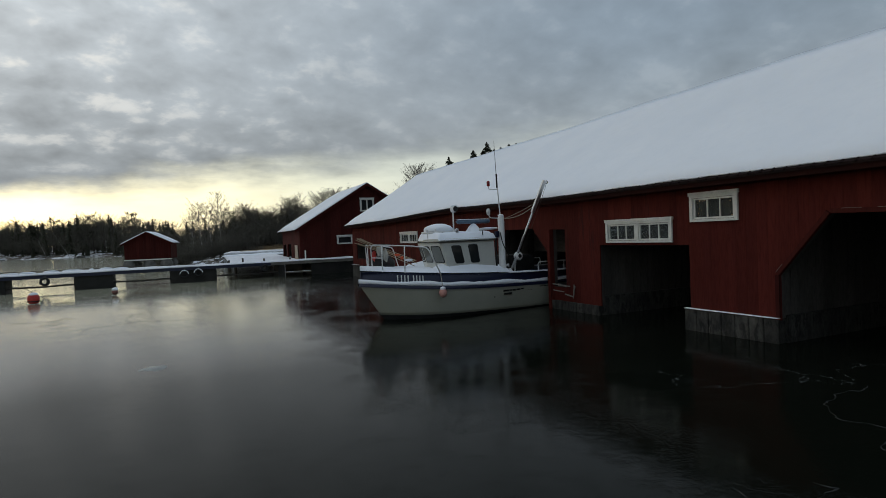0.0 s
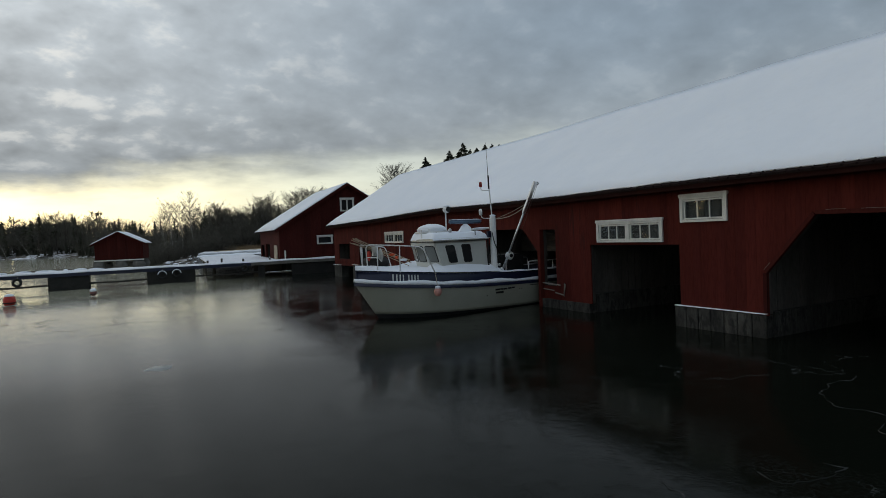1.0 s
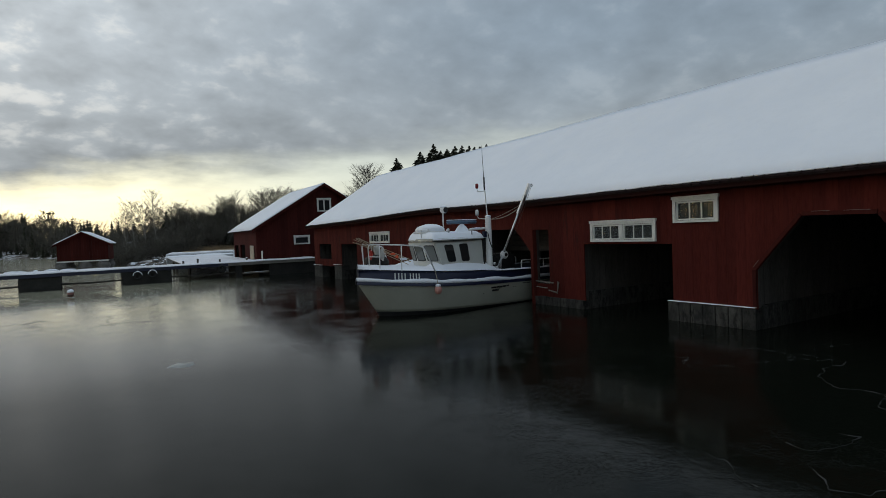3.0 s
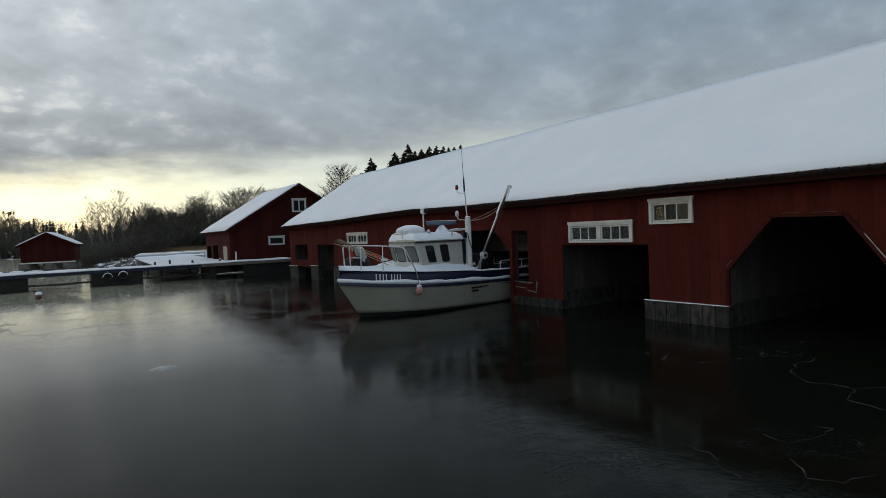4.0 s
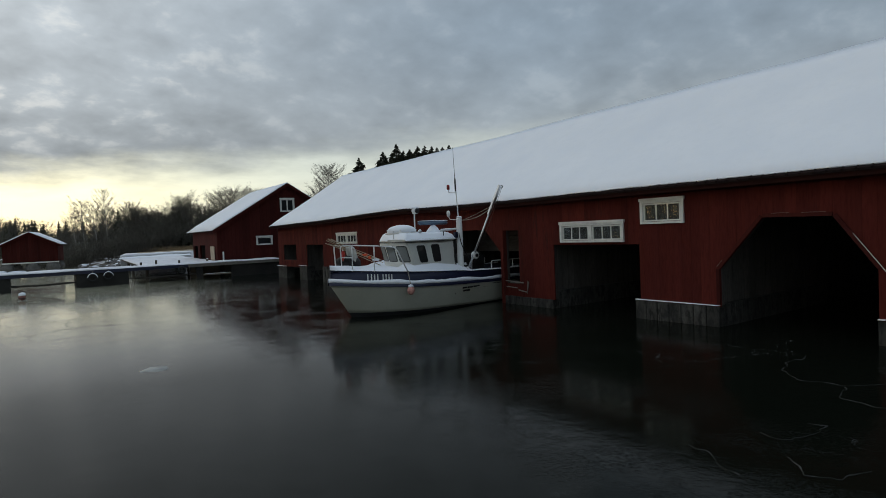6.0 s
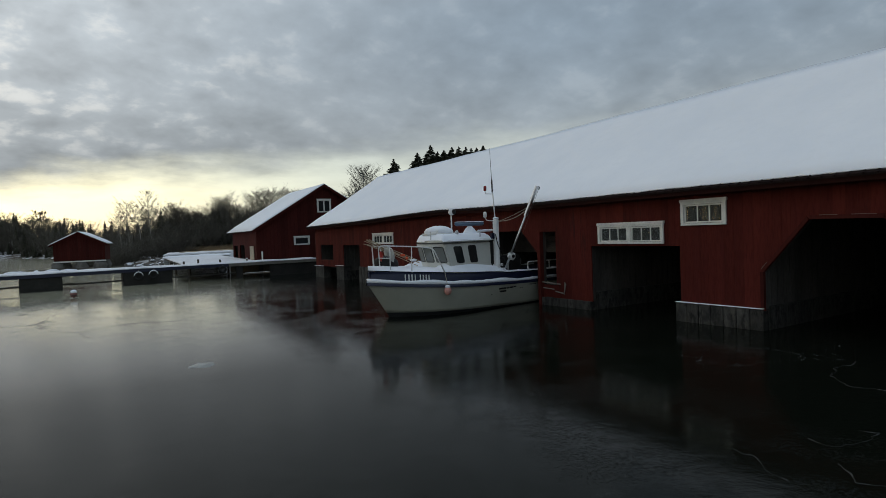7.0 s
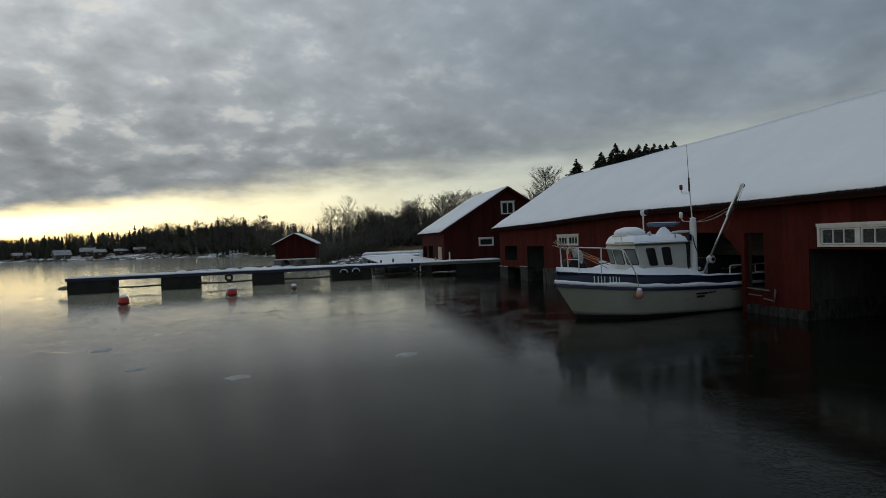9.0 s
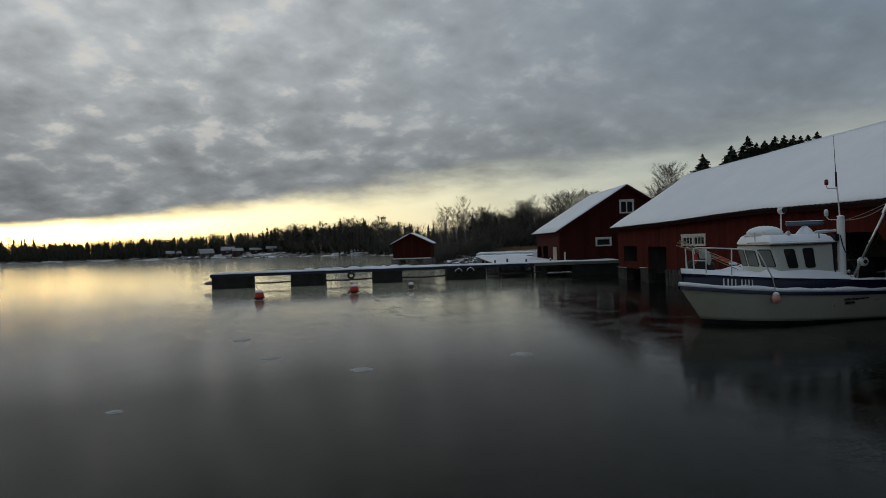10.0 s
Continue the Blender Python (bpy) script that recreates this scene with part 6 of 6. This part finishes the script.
for k, (x, y, top, w) in enumerate(((6.9, 85, 9.5, 0.13), (5.6, 84, 7.3, 0.16), (4.5, 86, 8.0, 0.18), (3.6, 87, 6.6, 0.20))):
    single_tree("birch_tree", "bare", x, y, top, "slender leafless birch on the shore", "tree", 15 + k, "birches on the point", wide=w, limbs=34, twig=15, bark=BIRCH, fine=0.011, clear=0.40, stout=0.0065)
for k, (x, y, top, lean) in enumerate(((-20.5, 168, 6.8, -0.45), (-26.0, 172, 5.4, -0.25))):
    single_tree("leaning_birch", "bare", x, y, top, "birch leaning out over the shore", "tree", 70 + k, "leaning birches", wide=0.15, lean=(lean, 0), limbs=16, twig=8, bark=BIRCH, fine=0.03)


def spruce_stock(count, seed):
    """Far spruces one metre tall: narrow cones of drooping boughs."""
    out = []
    for k in range(count):
        rng = random.Random(seed + k)
        a, b = Soup(), Soup()
        a.limb((0, 0, 0), (0, 0, 0.97), 0.014, 0.003, 4)
        wide, bare = rng.uniform(0.17, 0.27), rng.uniform(0.02, 0.12)
        for i in range(16):
            t = (i + rng.random() * 0.6) / 16
            z = bare + (1.0 - bare) * t
            q0 = wide * (1 - t) ** rng.uniform(0.7, 0.95) + 0.010
            for j in range(6):
                an = 6.283 * (j + rng.random()) / 6
                q = q0 * rng.uniform(0.65, 1.2)
                side = Vector((-math.sin(an), math.cos(an), 0)) * q * 0.35
                tip = Vector((math.cos(an) * q, math.sin(an) * q, z - q * rng.uniform(0.2, 0.6)))
                root = Vector((0, 0, z + 0.035))
                b.add([root, tip + side * 0.4, tip - side * 0.4, Vector((0, 0, z - 0.05)) + side], [(0, 1, 2), (0, 1, 3), (2, 3, 1)])
        out.append(((np.array(a.v), a.f), (np.array(b.v), b.f)))
    return out


def bare_stock(count, limbs, twig_n, fine, seed):
    """Leafless trees one metre tall, to be planted many times."""
    out = []
    for k in range(count):
        rng = random.Random(seed + k)
        a, b = Soup(), Soup()
        grow_bare(a, b, (0, 0, 0), 8.0, 8.0 * rng.uniform(0.17, 0.25), rng, limbs, twig_n, (rng.uniform(-0.05, 0.05), 0), fine, rng.uniform(0.10, 0.30))
        out.append(((np.array(a.v) / 8, a.f), (np.array(b.v) / 8, b.f)))
    return out


STOCK = {"near": bare_stock(9, 36, 15, 0.013, 500), "mid": bare_stock(7, 24, 11, 0.026, 600), "far": bare_stock(6, 16, 6, 0.035, 700), "spruce": spruce_stock(10, 800)}


def wood(name, label, spots, seed):
    """A far wood as one thing that nobody could count. spots: (x, y, height, kind)."""
    rng = random.Random(seed)
    trunks, green, twigs = Soup(), Soup(), Soup()
    for x, y, h, kind in spots:
        z = ground_z(x, y) - 0.2
        far = math.hypot(x, y)
        fine = max(0.016, far * 0.00030)
        if kind == "spruce" and far > 150:
            w, t = rng.choice(STOCK["spruce"])
            turn, squash = rng.uniform(0, 6.28), rng.uniform(0.8, 1.3)
            trunks.stamp(w, (x, y, z), h, turn, squash)
            green.stamp(t, (x, y, z), h, turn, squash)
        elif kind == "spruce":
            grow_spruce(trunks, green, (x, y, z), h, h * rng.uniform(0.17, 0.26), rng, 16, 9, 1, 1.0)
        elif kind == "pine":
            grow_pine(trunks, green, (x, y, z), h, rng, 18)
        elif kind == "shrub":
            for j in range(3):
                grow_bare(trunks, twigs, (x + rng.uniform(-0.6, 0.6), y + rng.uniform(-0.6, 0.6), z), h * rng.uniform(0.6, 1), h * 0.6, rng, 8, 8, (rng.uniform(-0.3, 0.3), 0), fine, 0.05)
        else:
            w, t = rng.choice(STOCK["near" if far < 140 else "mid" if far < 230 else "far"])
            turn, squash = rng.uniform(0, 6.28), rng.uniform(0.85, 1.15)
            trunks.stamp(w, (x, y, z), h, turn, squash)
            twigs.stamp(t, (x, y, z), h, turn, squash)
    root = empty(name, pose(0, 0, 0), label, "woods", kind="stuff")
    for nm, soup, m in (("trunks", trunks, BARK), ("evergreens", green, NEEDLES), ("bare_twigs", twigs, TWIG)):
        if soup.v:
            ob = soup.object(nm, [m])
            ob.parent = root
            tagged(ob, kind="stuff")


def along(points, n, depth, heights, kinds, seed):
    """n spots spread along a line of points, up to depth behind it; heights: low, high; kinds: weights."""
    rng = random.Random(seed)
    seg = [math.dist(a, b) for a, b in zip(points, points[1:])]
    out = []
    for i in range(n):
        s = (i + rng.random()) / n * sum(seg)
        k = 0
        while s > seg[k] and k < len(seg) - 1:
            s -= seg[k]
            k += 1
        (x0, y0), (x1, y1) = points[k], points[k + 1]
        t = s / seg[k]
        dx, dy = x1 - x0, y1 - y0
        q = math.hypot(dx, dy)
        d = depth * rng.random()
        nx, ny = (dy / q, -dx / q)
        if ny < 0:
            nx, ny = -nx, -ny
        u = (i + 0.5) / n
        lo, hi = heights
        hgt = rng.uniform(lo, hi) * (0.85 + 0.3 * (0.5 + 0.5 * math.sin(u * 23 + seed)))
        out.append((x0 + dx * t + nx * d, y0 + dy * t + ny * d, hgt, rng.choices(list(kinds), list(kinds.values()))[0]))
    return out


wood("woods_near", "mixed leafless and evergreen wood behind the quay",
     along([(3.5, 100), (13, 103)], 36, 22, (3.2, 5.0), {"bare": 6, "spruce": 2}, 31)
     + along([(12.5, 103), (22, 104)], 60, 22, (5.6, 7.4), {"bare": 7, "spruce": 2}, 1)
     + along([(22, 104), (30, 104), (44, 100), (60, 92)], 90, 26, (7.0, 9.0), {"bare": 8, "spruce": 1.4}, 51)
     + along([(18, 130), (40, 130), (66, 118)], 70, 10, (6.6, 8.0), {"bare": 6, "spruce": 1}, 21)
     + along([(11, 104), (28, 106), (48, 101)], 110, 14, (3.8, 6.4), {"spruce": 1}, 41)
     + along([(16, 100), (26, 101), (44, 96)], 22, 6, (5.6, 7.6), {"bare": 6, "spruce": 1}, 11)
     + along([(3, 94), (12, 98), (30, 100), (50, 94)], 150, 9, (2.2, 4.4), {"shrub": 1, "spruce": 0.8}, 2), 1)
wood("woods_across", "leafless and evergreen wood on the far shore",
     along([(0, 128), (-13, 168)], 90, 20, (4.2, 6.0), {"bare": 3, "spruce": 4}, 33)
     + along([(-13, 168), (-36, 190), (-44, 208), (-62, 224)], 210, 26, (6.4, 9.6), {"bare": 7, "spruce": 3, "pine": 0.5}, 3)
     + along([(2, 112), (-1, 128), (-13, 165), (-36, 187), (-44, 204)], 190, 8, (1.6, 3.8), {"shrub": 1, "spruce": 1.5}, 4)
     + along([(-8, 185), (-36, 214), (-60, 236)], 130, 12, (6.4, 8.4), {"spruce": 1, "bare": 3}, 14), 2)
wood("woods_beyond", "dark evergreen wood along the distant shore, plus unseen tall trees to the west",
     along([(-60, 224), (-90, 243), (-190, 303), (-250, 335)], 950, 45, (6.2, 7.9), {"spruce": 4, "bare": 5}, 5)
     + along([(-78, 224), (-90, 231), (-190, 298), (-235, 305)], 700, 16, (2.6, 5.2), {"spruce": 1}, 15)
     + along([(-255, 345), (-500, 480)], 200, 60, (8, 12), {"spruce": 3, "pine": 1}, 6)
     # unseen tall trees, added to darken what the windows reflect from the west
     + along([(-255, 300), (-262, 240), (-250, 160), (-250, 40), (-225, -90)], 200, 20, (15, 19), {"spruce": 3, "bare": 1}, 16), 3)
wood("shore_shrubs", "bare shrubs on the snowy point",
     along([(3.2, 69), (3.8, 74), (8, 78), (12, 80)], 60, 6, (0.9, 2.4), {"shrub": 1}, 7), 4)


def build_reeds():
    rng = random.Random(12)
    s = Soup()
    for i in range(5200):
        x, y = rng.uniform(10.5, 30), rng.uniform(80, 92)
        z = ground_z(x, y) - 0.1
        h = rng.uniform(0.7, 1.25)
        s.twig((x, y, z), (x + rng.uniform(-0.15, 0.15), y, z + h), 0.022)
    tagged(s.object("reed_bed", [REED]), "dry tan reeds behind the quay", "reeds", kind="stuff")


build_reeds()


def build_rocks():
    rng = random.Random(21)
    for k in range(26):
        if k < 14:
            x, y, r = rng.uniform(2.2, 6.0), rng.uniform(58, 70), rng.uniform(0.2, 0.5)
        else:
            t = rng.random()
            x, y, r = -13 - 70 * t + rng.uniform(-2, 2), 161 + 60 * t + rng.uniform(-3, 1), rng.uniform(0.5, 1.2)
        rock = mesh_object("shore_rock", lump(bmesh.new(), (0, 0, 0), (r * 1.3, r, r * 0.7), k, 2, 0.4), ROCK)
        rock.matrix_world = pose(x, y, max(ground_z(x, y), 0) + 0.1 * r, 0, 0, rng.uniform(0, 360))
        tagged(rock, "grey granite rock on the shore, topped with snow", "rock", "shore rocks")
        part("snow_cap", lump(bmesh.new(), (0, 0, r * 0.42), (r * 0.9, r * 0.65, r * 0.30), k + 50, 2, 0.3), SNOW, rock, "", True)


build_rocks()

# ---------------------------------------------------------------- cottages on the far shore


def build_cottage(x, y, w, d, wall, apex, yaw, body, label):
    x, y = x * 1.03, y * 1.03
    w, d, wall, apex = w * 0.85, d * 0.85, wall * 0.9, apex * 0.9
    z = ground_z(x, y) + 0.3
    c = empty("cottage", pose(x, y, z - 0.5, 0, 0, yaw), label, "cottage", "cottages on the far shore")
    part("wall", prism(bmesh.new(), [(-w / 2, 0, -0.6), (w / 2, 0, -0.6), (w / 2, 0, wall), (-w / 2, 0, wall)], (0, d, 0)), body, c)
    bm = bmesh.new()
    prism(bm, [(-w / 2, 0.01, wall), (-w / 2, d - 0.01, wall), (-w / 2, d / 2, apex)], (w, 0, 0))
    part("gable", bm, body, c)
    for s in (-1, 1):
        y0 = -0.4 if s < 0 else d + 0.4
        ze = wall - (apex - wall) / (d / 2) * 0.4
        bm = snow_slab(bmesh.new(), [(-w / 2 - 0.4, y0, ze + 0.03), (w / 2 + 0.4, y0, ze + 0.03), (w / 2 + 0.4, d / 2, apex + 0.05), (-w / 2 - 0.4, d / 2, apex + 0.05)], 12, 5, 0.08, x, 0.1, 0.03)
        part("roof", bm, THIN_SNOW, c, "roof under thin patchy snow", True)
    part("chimney", box(bmesh.new(), w * 0.15, w * 0.15 + 0.5, d / 2 - 0.25, d / 2 + 0.25, apex - 0.4, apex + 0.7), ROCK, c)
    n = max(1, int(w / 2.2))
    for k in range(n):
        u = -w / 2 + w * (k + 0.5) / n
        wn = part("window", box(bmesh.new(), u - 0.38, u + 0.38, -0.05, 0.02, 0.75, wall - 0.4), WHITE, c)
        part("pane", box(bmesh.new(), u - 0.31, u + 0.31, -0.07, -0.052, 0.81, wall - 0.46), CABIN_GLASS, wn)
    return c


BROWN = material("brown_stained_boards", (0.045, 0.03, 0.022), (0.08, 0.055, 0.04), 1.2, 0.9, bump=0.5, stretch=(1, 1, 0.3))
PALE = material("pale_grey_boards", (0.075, 0.07, 0.06), (0.13, 0.12, 0.105), 1.2, 0.9, bump=0.5, stretch=(1, 1, 0.3))
build_cottage(-68.6, 208, 5.0, 5, 2.0, 3.5, 30, PALE, "pale cottage with a snowy roof on the far shore")
build_cottage(-62.6, 211, 4.6, 5, 2.0, 3.3, 14, BROWN, "brown cottage with a snowy roof among trees")
build_cottage(-57.2, 204, 3.6, 4, 1.8, 2.7, 25, BROWN, "dark cottage with white windows on the shore")
build_cottage(-52.0, 207, 4.0, 4, 1.6, 2.3, 15, BROWN, "low brown shed beside a cottage")
build_cottage(-46.2, 205, 3.4, 4, 1.9, 2.6, 15, BROWN, "small brown cottage with a snowy roof")
build_cottage(-20.5, 188, 3.2, 4, 1.6, 2.5, -6, BROWN, "brown cottage half hidden in the wood")
build_cottage(-14.6, 186, 4.6, 4, 1.9, 3.1, -10, BROWN, "brown cottage with patchy snow on its roof")
build_cottage(-86.0, 225, 5.5, 4, 1.7, 2.6, 30, BROWN, "low brown cottage among dark trees")
build_cottage(5.2, 98, 3.8, 3.5, 1.8, 2.7, -20, PALE, "pale shed behind the point")
